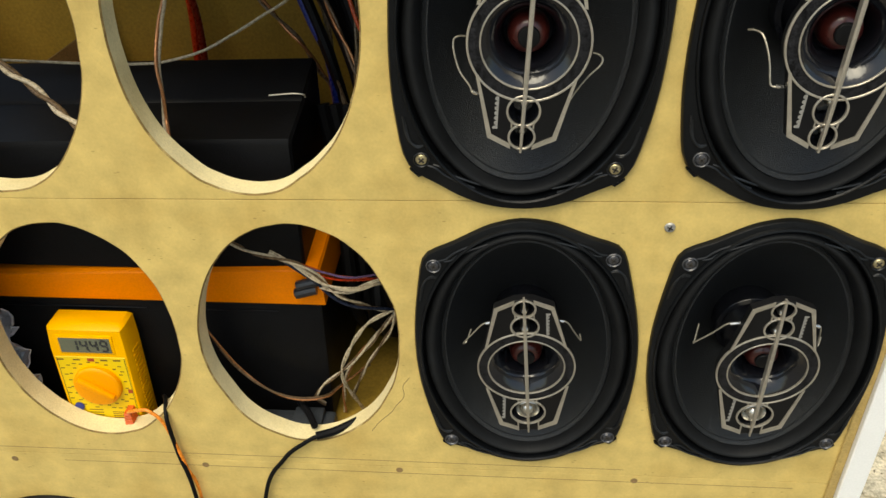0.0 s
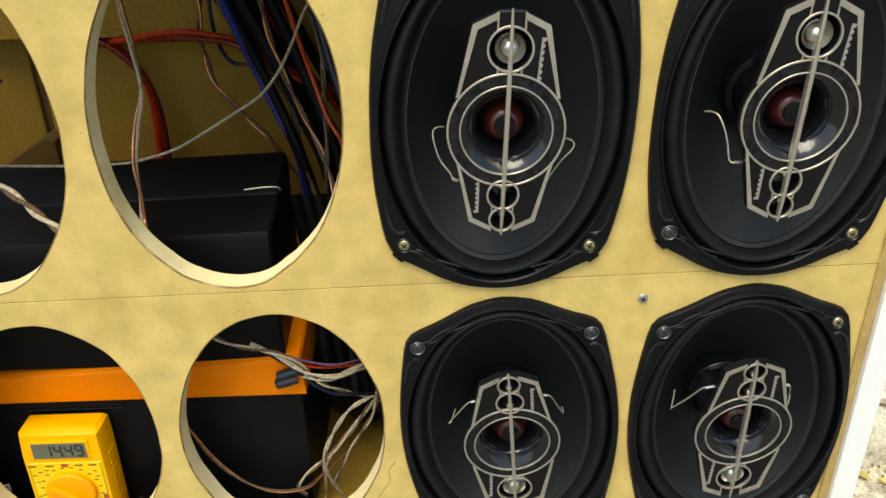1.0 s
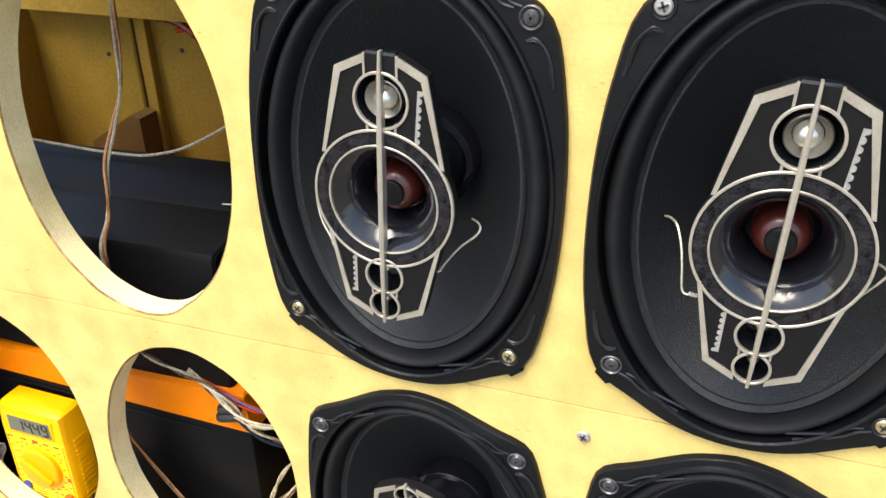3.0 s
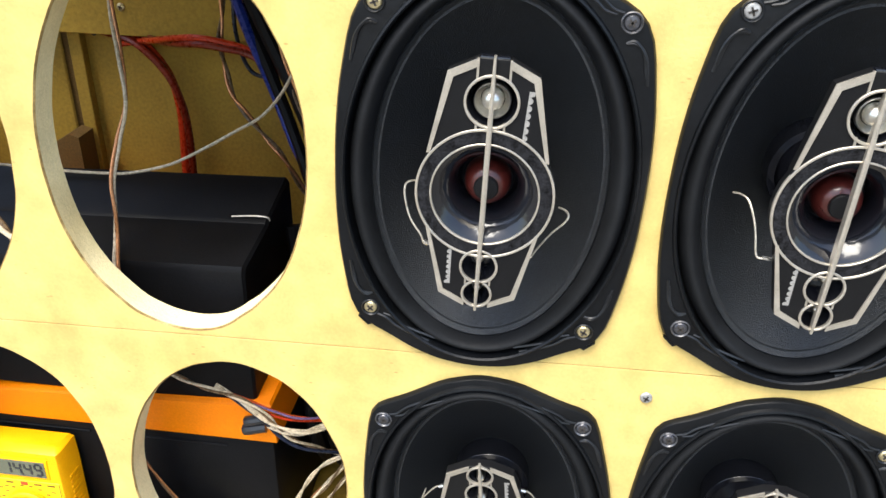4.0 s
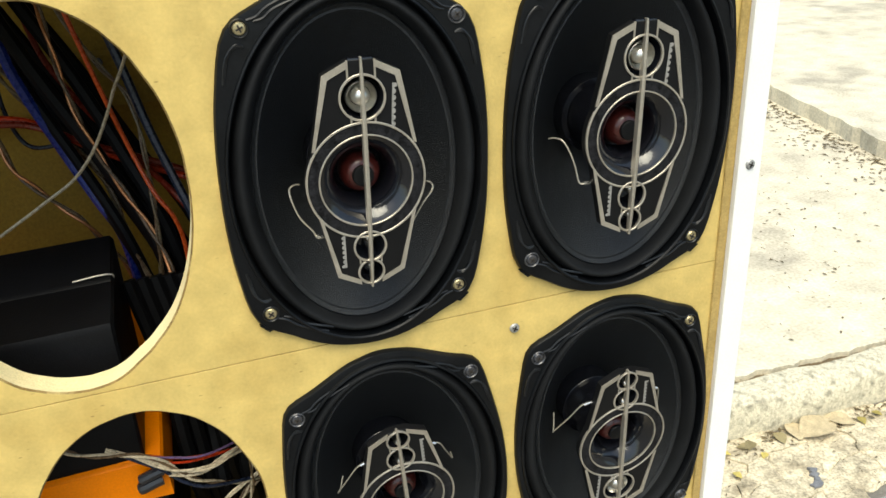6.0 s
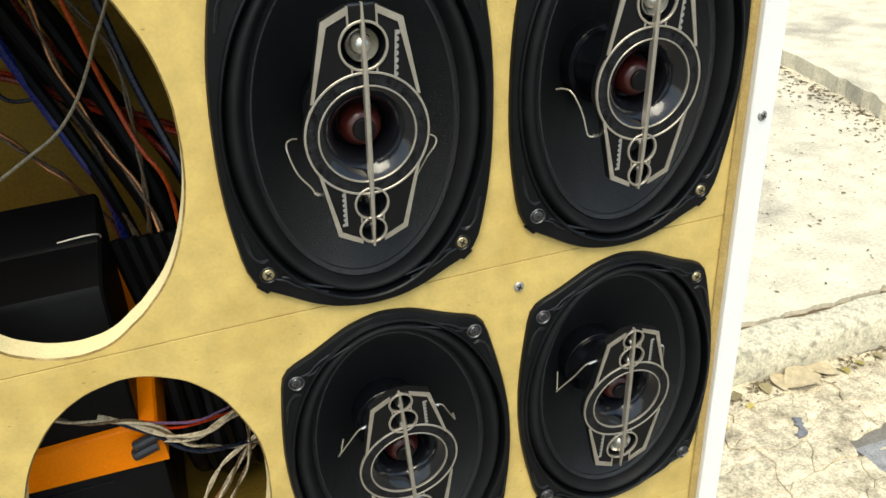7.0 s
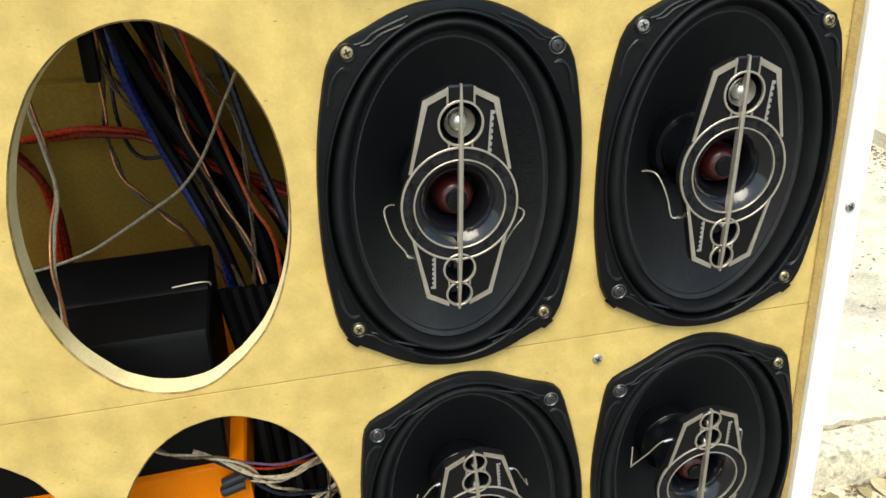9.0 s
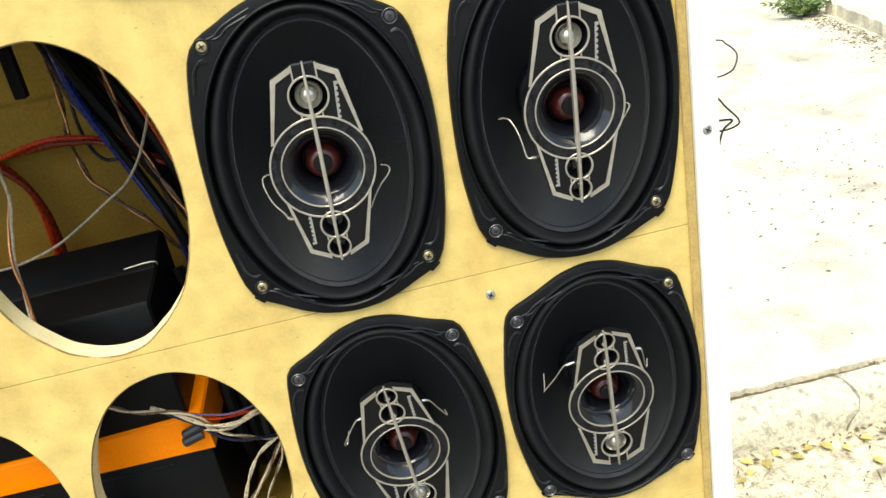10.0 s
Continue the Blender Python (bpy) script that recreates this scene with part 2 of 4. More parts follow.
def ellipse(a, b, cx=0.0, cz=0.0, n=64, turn=0.0, wobble=0.0, seed=0):
    out = []
    for i in range(n):
        th = 2 * math.pi * i / n
        w = 1 + wobble * noise.noise((math.cos(th) * 2.2, math.sin(th) * 2.2, seed * 7.3))
        w += wobble * 0.35 * noise.noise((math.cos(th) * 7, math.sin(th) * 7, seed * 3.1))
        x, z = a * w * math.cos(th), b * w * math.sin(th)
        t = radians(turn)
        out.append((cx + x * math.cos(t) - z * math.sin(t), cz + x * math.sin(t) + z * math.cos(t)))
    return out


def grown(loop, d):
    """The loop moved outwards by d."""
    n, out = len(loop), []
    area = sum(loop[i][0] * loop[(i + 1) % n][1] - loop[(i + 1) % n][0] * loop[i][1] for i in range(n))
    sign = 1 if area > 0 else -1
    for i in range(n):
        (x0, z0), (x1, z1) = loop[i - 1], loop[(i + 1) % n]
        tx, tz = x1 - x0, z1 - z0
        l = math.hypot(tx, tz) or 1.0
        out.append((loop[i][0] + sign * d * tz / l, loop[i][1] - sign * d * tx / l))
    return out


def sheet(bm, outline, holes, y):
    """A flat face at y with holes; returns the vertex loops."""
    loops, edges = [], []
    for lp in [outline] + holes:
        vs = [bm.verts.new((x, y, z)) for x, z in lp]
        loops.append(vs)
        edges += [bm.edges.new((vs[i], vs[(i + 1) % len(vs)])) for i in range(len(vs))]
    bmesh.ops.triangle_fill(bm, use_beauty=True, use_dissolve=False, edges=edges, normal=(0, -1, 0))
    return loops


def plate(outline, holes, y0, y1, edge=0.0008, lips=None):
    """A board from y0 (front) to y1 with holes through it and worn front edges. Returns the board and its hole walls; lips takes the torn rims."""
    bm, walls = bmesh.new(), bmesh.new()
    rim = 0.0002 if lips is not None else edge
    front = sheet(bm, grown(outline, -rim), [grown(h, edge) for h in holes], y0)
    back = sheet(bm, outline, holes, y1)
    for k, (f, b) in enumerate(zip(front, back)):
        base = outline if k == 0 else holes[k - 1]
        target = bm if k == 0 else walls
        worn = [Vector((x, y0 + (edge if k else rim), z)) for x, z in base]
        rows = [[v.co.copy() for v in f], worn, [v.co.copy() for v in b]]
        if k and lips is not None:
            loft(lips, rows[:2])
            rows = rows[1:]
        loft(target, rows)
    bmesh.ops.remove_doubles(bm, verts=bm.verts, dist=1e-6)
    return bm, walls


def screw(r, recess=0.0):
    """A cross-head screw seen along y, head towards -y."""
    bm = bmesh.new()
    lathe(bm, [(r, 0.0), (r, -0.0006), (r * 0.82, -0.0014), (r * 0.45, -0.0017), (0.0002, -0.0018)], 16)
    return bm


def cross(r):
    bm = bmesh.new()
    for a, b in ((0.55, 0.13), (0.13, 0.55)):
        box(bm, -r * a, r * a, -0.0021, -0.0012, -r * b, r * b)
    return bm


# ---------------------------------------------------------------- loudspeaker
FULL = ((0.0834, 0.0), (0.0830, 0.022), (0.0812, 0.045), (0.0780, 0.066), (0.0752, 0.080), (0.0714, 0.0895), (0.0645, 0.0968), (0.0510, 0.1040), (0.0365, 0.1118), (0.0195, 0.1176), (0.0, 0.1196))
SLIM = ((0.0829, 0.0), (0.0820, 0.022), (0.0794, 0.044), (0.0764, 0.062), (0.0737, 0.0762), (0.0718, 0.0850), (0.0682, 0.0925), (0.0610, 0.0972), (0.0500, 0.1016), (0.0400, 0.1064), (0.0300, 0.1114), (0.0190, 0.1158), (0.0, 0.1190))


def flange_outline(quarter, n=96):
    q = list(quarter)
    ring = q + [(-x, z) for x, z in q[-2::-1]] + [(-x, -z) for x, z in q[1:]] + [(x, -z) for x, z in q[-2:0:-1]]
    g = [(p.x, p.z) for p in glide([(x, 0, z) for x, z in ring + ring[:1]], 8)][:-1]
    # even angular steps
    out = []
    for i in range(n):
        th = 2 * math.pi * i / n
        best = min(g, key=lambda p: abs(math.remainder(math.atan2(p[1] / 0.1202, p[0] / 0.0832) - th, 2 * math.pi)))
        out.append(best)
    return out


def ring3(loop, y):
    return [(x, y, z) for x, z in loop]


def el(a, b, y, n=96):
    return [(a * math.cos(2 * math.pi * i / n), y, b * math.sin(2 * math.pi * i / n)) for i in range(n)]


def strip(bm, pts, w, y0, y1):
    """A flat strip with mitred corners along points in the x-z plane."""
    loops = []
    for i, (x, z) in enumerate(pts):
        a, b = pts[max(i - 1, 0)], pts[min(i + 1, len(pts) - 1)]
        d = Vector((b[0] - a[0], b[1] - a[1])).normalized()
        k = 1.0
        if 0 < i < len(pts) - 1:
            d1 = Vector((x - a[0], z - a[1])).normalized()
            k = 1 / max(0.5, d1.dot(d))
        nx, nz = -d.y * w / 2 * k, d.x * w / 2 * k
        loops.append([(x + nx, y0, z + nz), (x - nx, y0, z - nz), (x - nx, y1, z - nz), (x + nx, y1, z + nz)])
    return loft(bm, loops, True, True, True)


def flat_ring(bm, r0, r1, y0, y1, cx=0.0, cz=0.0, n=48):
    return lathe(bm, [(r0, y1), (r0, y0 + 0.0002), (r0 + 0.0002, y0), (r1 - 0.0002, y0), (r1, y0 + 0.0002), (r1, y1)], n, cx, cz)


def shortened(bm, k):
    """The half above the centre drawn in by the factor k."""
    for v in bm.verts:
        if v.co.z > 0:
            v.co.z *= k
    return bm


def brand_mark(bm, xa, za, xb, zb, h):
    """A worn printed mark: one plain bar with seven thick and thin stretches."""
    d = Vector((xb - xa, zb - za)).normalized()
    up = Vector((-d.y, d.x))
    loops = []
    for k in range(29):
        o = Vector((xa, za)).lerp(Vector((xb, zb)), k / 28)
        w = h * (1.35 if k < 4 else 1.0) * (0.92, 1.0, 0.86, 0.30)[k % 4]
        p, q = o, o + up * w
        loops.append([(p.x, -0.01976, p.y), (q.x, -0.01976, q.y), (q.x, -0.0190, q.y), (p.x, -0.0190, p.y)])
    return loft(bm, loops, True, True, True)


def tapered(bm, path, widths, y0, y1):
    """A flat strip whose width changes from point to point; each point has its own outward side."""
    loops = []
    for (x, z, nx, nz), w in zip(path, widths):
        loops.append([(x, y0, z), (x + nx * w, y0, z + nz * w), (x + nx * w, y1, z + nz * w), (x, y1, z)])
    return loft(bm, loops, True, True, True)


def speaker(name, label, at, screws, group, leads="a", short=1.0, tabs=-1):
    """An oval five-way car loudspeaker: steel flange, rubber surround, cone, and a bridge that carries a midrange and three tweeters."""
    root = thing(name, label, "loudspeaker", at, group)
    fo = flange_outline(SLIM if short < 1 else FULL)
    bm = bmesh.new()
    loft(bm, [ring3(fo, 0.0002), ring3(fo, -0.0026), ring3(grown(fo, -0.0010), -0.0042), ring3(grown(fo, -0.0024), -0.0046), el(0.0796, 0.1146, -0.0050), el(0.0790, 0.1138, -0.0068),
              el(0.0780, 0.1126, -0.0073), el(0.0772, 0.1116, -0.0064), el(0.0768, 0.1110, -0.0010), el(0.0764, 0.1104, 0.0060), el(0.070, 0.101, 0.012), el(0.070, 0.101, 0.02)])
    # small moulded tabs beside the two ears that hang lowest
    for sx in (-1, 1):
        loft(bm, [[(sx * x, y, tabs * z) for x, z in ((0.0655, 0.0915), (0.0700, 0.0935), (0.0640, 0.0990), (0.0590, 0.0965))] for y in (0.0002, -0.0034)], True, True, True)
    frame_ob = part("flange", shortened(bm, short), M_FLANGE, root, "black pressed-steel flange with moulded gasket")
    EAR = (0.0912 * (0.945 if short < 1 else 1.0), 0.0852)
    # moulded ribs that run from each ear along the gasket
    for sx in (-1, 1):
        for sz, ez in ((1, EAR[0]), (-1, EAR[1])):
            for k in (0.0, 0.0036):
                bm = bmesh.new()
                tube(bm, [(sx * (0.0742 - k * 0.3), -0.0048, sz * (ez - 0.030 + k)), (sx * (0.0722 - k * 0.5), -0.0053, sz * (ez - 0.0185 + k)), (sx * (0.0688 - k * 0.6), -0.0053, sz * (ez - 0.0120 + k * 0.6)), (sx * (0.0650 - k * 0.3), -0.0050, sz * (ez - 0.0098 + k * 0.3)), (sx * 0.0610, -0.0048, sz * (ez - 0.0102))], 0.0009, 6, 5)
                part("rib", bm, M_RIB, frame_ob)
                bm = bmesh.new()
                tube(bm, [(sx * (0.0580 - k), -0.0048, sz * (ez + 0.0040 - k * 0.2)), (sx * (0.0525 - k), -0.0053, sz * (ez + 0.0058 - k * 0.3)), (sx * (0.0470 - k), -0.0053, sz * (ez + 0.0102 - k * 0.3)), (sx * (0.0390 - k), -0.0053, sz * (ez + 0.0142 - k * 0.5)), (sx * (0.0270 - k), -0.0048, sz * (ez + 0.0190 - k * 0.7))], 0.0009, 6, 5)
                part("rib", bm, M_RIB, frame_ob)
    bm = bmesh.new()
    loops = []
    for i in range(15):
        t = i / 14
        y = 0.0040 - 0.0098 * math.sin(math.pi * t) ** 0.7
        loops.append(el(0.0766 - 0.0126 * t, 0.1108 - 0.0094 * t, y))
    part("surround", shortened(loft(bm, loops), short), M_RUBBER, root, "half-roll rubber surround")
    bm = bmesh.new()
    loops = [el(0.0644, 0.1018, 0.0036), el(0.0632, 0.1004, 0.0022), el(0.0622, 0.0992, 0.0036), el(0.0612, 0.0978, 0.0044), el(0.0602, 0.0964, 0.0042)]
    for i in range(1, 13):
        t = i / 12
        loops.append(el(0.0602 - 0.0402 * t, 0.0964 - 0.0764 * t, 0.0042 + 0.050 * t ** 0.86))
    part("cone", shortened(loft(bm, loops, cap_last=True), short), M_CONE, root, "speckled black cone")
    bm = bmesh.new()
    lathe(bm, [(0.0225, 0.052), (0.0225, 0.006), (0.0238, 0.004), (0.0238, -0.0115)], 32)
    post = part("post", bm, M_GLOSS, root)
    bm = bmesh.new()
    flat_ring(bm, 0.0226, 0.0268, 0.0330, 0.0540)
    part("collar", bm, M_GLOSS, post)
    # bridge
    top = [(0.0080, 0.0712), (0.0224, 0.0640), (0.0312, 0.0210)]
    low = [(0.0298, -0.0205), (0.0210, -0.0600), (0.0065, -0.0672)]
    arc = [(0.0360 * math.cos(a), 0.0360 * math.sin(a)) for a in [radians(v) for v in (29, 19, 9, 0, -9, -19, -30)]]
    right = top + arc + low
    outline = right + [(-x, z) for x, z in right[::-1]]
    circ = lambda r, cz, n=32: [(r * math.cos(2 * math.pi * i / n), cz + r * math.sin(2 * math.pi * i / n)) for i in range(n)]
    bm, walls = plate(outline, [circ(0.0276, 0.0, 48), circ(0.0126, 0.0498), circ(0.0092, -0.0420), circ(0.0073, -0.0590)], -0.0195, -0.0135, 0.0004)
    bridge = part("bridge", bm, M_BRIDGE, root, "black bridge plate with champagne trim")
    part("bore", walls, M_GLOSS, bridge)
    bm = bmesh.new()
    flat_ring(bm, 0.0284, 0.0346, -0.0199, -0.0186)
    part("band", bm, M_BAND, bridge)
    bm = bmesh.new()
    flat_ring(bm, 0.0348, 0.0361, -0.0204, -0.0186, n=64)
    part("outer_ring", bm, M_TRIM, bridge)
    bm = bmesh.new()
    flat_ring(bm, 0.0275, 0.0285, -0.0204, -0.0186, n=64)
    part("inner_ring", bm, M_TRIM, bridge)
    for s in (-1, 1):
        # side strips widen into a broad bright shoulder
        bm = bmesh.new()
        tapered(bm, [(s * 0.0310, 0.0208, -s, 0.12), (s * 0.0224, 0.0638, -s * 0.86, -0.80), (s * 0.0074, 0.0712, 0.0, -1.0)], (0.0019, 0.0034, 0.0040), -0.0203, -0.0186)
        part("trim", bm, M_TRIM, bridge)
        bm = bmesh.new()
        tapered(bm, [(s * 0.0297, -0.0200, -s, -0.12), (s * 0.0209, -0.0600, -s * 0.86, 0.80), (s * 0.0066, -0.0670, 0.0, 1.0)], (0.0018, 0.0028, 0.0031), -0.0203, -0.0186)
        part("trim", bm, M_TRIM, bridge)
        for x, z0, z1, w in ((0.0070, 0.0396, 0.0354, 0.0011), (0.0066, -0.0492, -0.0532, 0.0010), (0.0079, 0.0712, 0.0600, 0.0011)):
            bm = bmesh.new()
            strip(bm, [(s * x, z0), (s * x, z1)], w, -0.0201, -0.0186)
            part("trim", bm, M_TRIM, bridge)
    bm = bmesh.new()
    loft(bm, [[(-w, y, z), (-w * 0.4, y - 0.0005, z), (w * 0.4, y - 0.0005, z), (w, y, z), (w, -0.018, z), (-w, -0.018, z)] for z, w, y in ((-0.0690, 0.0007, -0.0210), (-0.055, 0.0010, -0.0220), (-0.02, 0.0013, -0.0226), (0.03, 0.0013, -0.0226), (0.060, 0.0010, -0.0220), (0.0728, 0.0006, -0.0210))], True, True, True)
    part("spine", bm, M_TRIM, bridge, "slim champagne spine")
    bm = bmesh.new()
    box(bm, -0.0074, 0.0074, -0.0192, -0.0140, 0.0610, 0.0722, 0.0008)
    part("stub", bm, M_GLOSS, bridge)
    # midrange
    bm = bmesh.new()
    lathe(bm, [(0.0278, -0.0190), (0.0266, -0.0184), (0.0250, -0.0173), (0.0230, -0.0156), (0.0208, -0.0134), (0.0188, -0.0106), (0.0172, -0.0068), (0.0160, -0.0020), (0.0152, 0.0030), (0.0144, 0.0060), (0.0124, 0.0068)], 48, cap_last=True)
    mid = part("midrange", bm, M_GLOSS, root, "gloss black midrange bowl")
    bm = bmesh.new()
    lathe(bm, [(0.0126, 0.0066), (0.0125, 0.0012), (0.0120, -0.0022), (0.0108, -0.0054), (0.0088, -0.0078), (0.0058, -0.0090)], 32, cap_last=True)
    part("dome", bm, M_RED, mid, "dark red dome")
    bm = bmesh.new()
    lathe(bm, [(0.0066, -0.0076), (0.0066, -0.0106), (0.0060, -0.0114), (0.0030, -0.0118)], 24, cap_last=True)
    part("plug", bm, M_BRIDGE, mid)
    # tweeters; the off-centre domes of the two small ones stand in for glints
    for cz, r, dome_r, off in ((0.0498, 0.0126, 0.0058, 0.0), (-0.0420, 0.0092, 0.0036, 0.0046), (-0.0590, 0.0073, 0.0030, 0.0036)):
        bm = bmesh.new()
        lathe(bm, [(r, -0.0186), (r * 0.93, -0.0150), (r * 0.80, -0.0105), (r * 0.62, -0.0075)], 32, 0, cz, cap_last=True)
        tw = part("tweeter", bm, M_GLOSS, root)
        bm = bmesh.new()
        flat_ring(bm, r - 0.0001, r + 0.0012, -0.0206, -0.0186, 0, cz, 40)
        part("tweeter_ring", bm, M_TRIM, tw)
        bm = bmesh.new()
        lathe(bm, [(dome_r, -0.0075), (dome_r * 0.96, -0.0150), (dome_r * 0.8, -0.0176), (dome_r * 0.5, -0.0193), (dome_r * 0.2, -0.0199), (0.0003, -0.0200)], 24, 0, cz + off)
        part("dome", bm, M_SATIN, tw)
        if dome_r > 0.004:
            bm = bmesh.new()
            lathe(bm, [(0.0092, -0.0122), (0.0092, -0.0172), (0.0086, -0.0178), (0.0078, -0.0160), (0.0070, -0.0140), (0.0060, -0.0130)], 40, 0, cz)
            part("inner_ring", bm, M_SATIN, tw)
    # brand marks as runs of plain blocks
    for xa, za, xb, zb, h in ((0.0177, 0.0568, 0.0163, 0.0300, 0.0024), (-0.0150, -0.0542, -0.0150, -0.0322, 0.0024)):
        part("brand_mark", brand_mark(bmesh.new(), xa, za, xb, zb, h), M_MARK, bridge, "worn silver brand mark")
    for ob in [o for o in root.children if o.name.split(".")[0] in ("bridge", "midrange", "tweeter")]:
        if short < 1:
            ob.matrix_basis = pose(0, -0.0165, 0, -5.5, 0, 0) @ pose(0, 0.0190, 0)
        else:
            ob.matrix_basis = pose(0, -0.0027, 0.0018)
    # braided lead-outs
    shapes = {
        "a": ([(-0.0305, -0.0160, -0.0330), (-0.0330, -0.0150, -0.0285), (-0.0395, -0.012, -0.0205), (-0.0432, -0.009, -0.0100), (-0.0436, -0.006, -0.0040), (-0.0405, -0.004, -0.0022), (-0.0370, -0.002, -0.0030)],
              [(0.0268, -0.0160, -0.0350), (0.0300, -0.015, -0.0295), (0.0365, -0.013, -0.0205), (0.0428, -0.010, -0.0150), (0.0446, -0.008, -0.0115), (0.0428, -0.006, -0.0095), (0.0390, -0.004, -0.0090)]),
        "b": ([(-0.0312, -0.0160, -0.0300), (-0.0352, -0.0150, -0.0290), (-0.0372, -0.012, -0.0190), (-0.0392, -0.008, -0.0110), (-0.0425, -0.003, -0.0040), (-0.0460, 0.002, -0.0030), (-0.0490, 0.005, -0.0040)],
              [(0.0285, -0.0160, -0.0270), (0.0335, -0.014, -0.0180), (0.0410, -0.011, -0.0095), (0.0432, -0.009, -0.0055), (0.0400, -0.006, -0.0040), (0.0350, -0.003, -0.0050)]),
        "c": ([(-0.0262, -0.0150, -0.0415), (-0.0305, -0.0145, -0.0388), (-0.0345, -0.011, -0.0290), (-0.0385, -0.007, -0.0190), (-0.0405, -0.004, -0.0140), (-0.0398, -0.003, -0.0190)],
              [(0.0262, -0.0150, -0.0415), (0.0310, -0.014, -0.0385), (0.0395, -0.010, -0.026), (0.0460, -0.004, -0.014), (0.0440, 0.000, -0.012), (0.0400, 0.002, -0.022)]),
        "d": ([(-0.029, -0.0150, -0.0400), (-0.0310, -0.015, -0.036), (-0.0335, -0.010, -0.020), (-0.0360, -0.006, -0.014), (-0.0380, -0.003, -0.020)],
              [(0.0300, -0.0150, -0.0420), (0.0345, -0.014, -0.0395), (0.0410, -0.009, -0.0280), (0.0500, -0.002, -0.0140), (0.0503, -0.001, -0.0128), (0.0490, 0.001, -0.0190), (0.0478, 0.003, -0.0270)]),
    }[leads]
    for pts in shapes:
        # each lead starts under the plate's edge
        ex = 0.0298 - 0.223 * (-pts[0][2] - 0.0205) - 0.002
        pts = [(math.copysign(ex, pts[0][0]), -0.0150, pts[0][2])] + list(pts)
        bm = bmesh.new()
        tube(bm, pts, 0.00058, 6, 6)
        lead = part("lead", bm, M_TIN, root, "bare braided lead")
        bm = bmesh.new()
        tube(bm, [pts[0], Vector(pts[0]).lerp(Vector(pts[1]), 0.6), Vector(pts[1]).lerp(Vector(pts[2]), 0.3)], 0.0012, 8, 3)
        part("solder", bm, M_SOLDER, lead)
    # fixing screws in their sunk ears
    for (sx, sz), m in zip(((-1, 1), (1, 1), (-1, -1), (1, -1)), screws):
        at2 = pose(sx * 0.0622, -0.0044, EAR[0] if sz > 0 else -EAR[1], 0, 37 * sx + 13 * sz, 0)
        bm = bmesh.new()
        lathe(bm, [(0.0055, 0.0002), (0.0054, -0.0012), (0.0050, -0.0016), (0.0042, -0.0006)], 20)
        part("ear", bm, M_WASHER if m is M_DARKSTEEL else M_RIB, root, at=at2)
        sc = part("screw", screw(0.0039), m, root, at=at2)
        part("slot", cross(0.0039), M_SLOT, sc, smooth=False)
    return root


B, S_, K = M_BRASS, M_STEEL, M_DARKSTEEL
G = "oval loudspeakers on the cabinet front"
speaker("loudspeaker", "black oval car loudspeaker with champagne bridge and brass screws", pose(-0.0752, 0, 1.2845, 0, 2.0, 0), (B, K, B, B), G, "a")
speaker("loudspeaker", "black oval car loudspeaker with champagne bridge beside the white edge", pose(0.1025, 0, 1.2880, 0, 2.2, 0), (S_, B, K, B), G, "b")
speaker("loudspeaker", "black oval car loudspeaker mounted upside down under another", pose(-0.0660, 0, 1.0375, 0, 180 - 4.0, 0), (K, K, K, K), G, "c", 0.965, 1)
speaker("loudspeaker", "black oval car loudspeaker mounted upside down by the cabinet corner", pose(0.1070, 0, 1.0420, 0, 180 - 1.9, 0), (K, K, B, K), G, "d", 0.965, 1)
speaker("loudspeaker", "black oval loudspeaker lying sideways in the top row", pose(-0.0980, 0, 1.4960, 0, 90, 0), (K, K, B, B), G, "a")
speaker("loudspeaker", "black oval loudspeaker lying sideways in the top row", pose(-0.3850, 0, 1.5000, 0, 90, 0), (K, K, B, B), G, "b")
speaker("loudspeaker", "black oval loudspeaker low on the cabinet front", pose(-0.4850, 0, 0.7320, 0, 0, 0), (K, K, B, B), G, "a")


# ---------------------------------------------------------------- cabinet
cab = thing("speaker_cabinet", "raw fibreboard speaker cabinet, white sides, some oval cut-outs still empty", "speaker cabinet", pose(0, 0, 0))
X0, X1, DEPTH, T, TOP = -0.640, 0.1945, 0.330, 0.018, 1.720
SEAM = lambda x: 1.1695 + 0.017 * (x + 0.05)


def band_outline(zlow, zhigh, n=12):
    low = [(X0 + (X1 - X0) * i / n, zlow(X0 + (X1 - X0) * i / n)) for i in range(n + 1)]
    high = [(x, zhigh(x)) for x, _ in low[::-1]]
    return low + high


def cut(cx, cz, turn=0.0):
    return ellipse(0.0788, 0.1128, cx, cz, 96, turn)


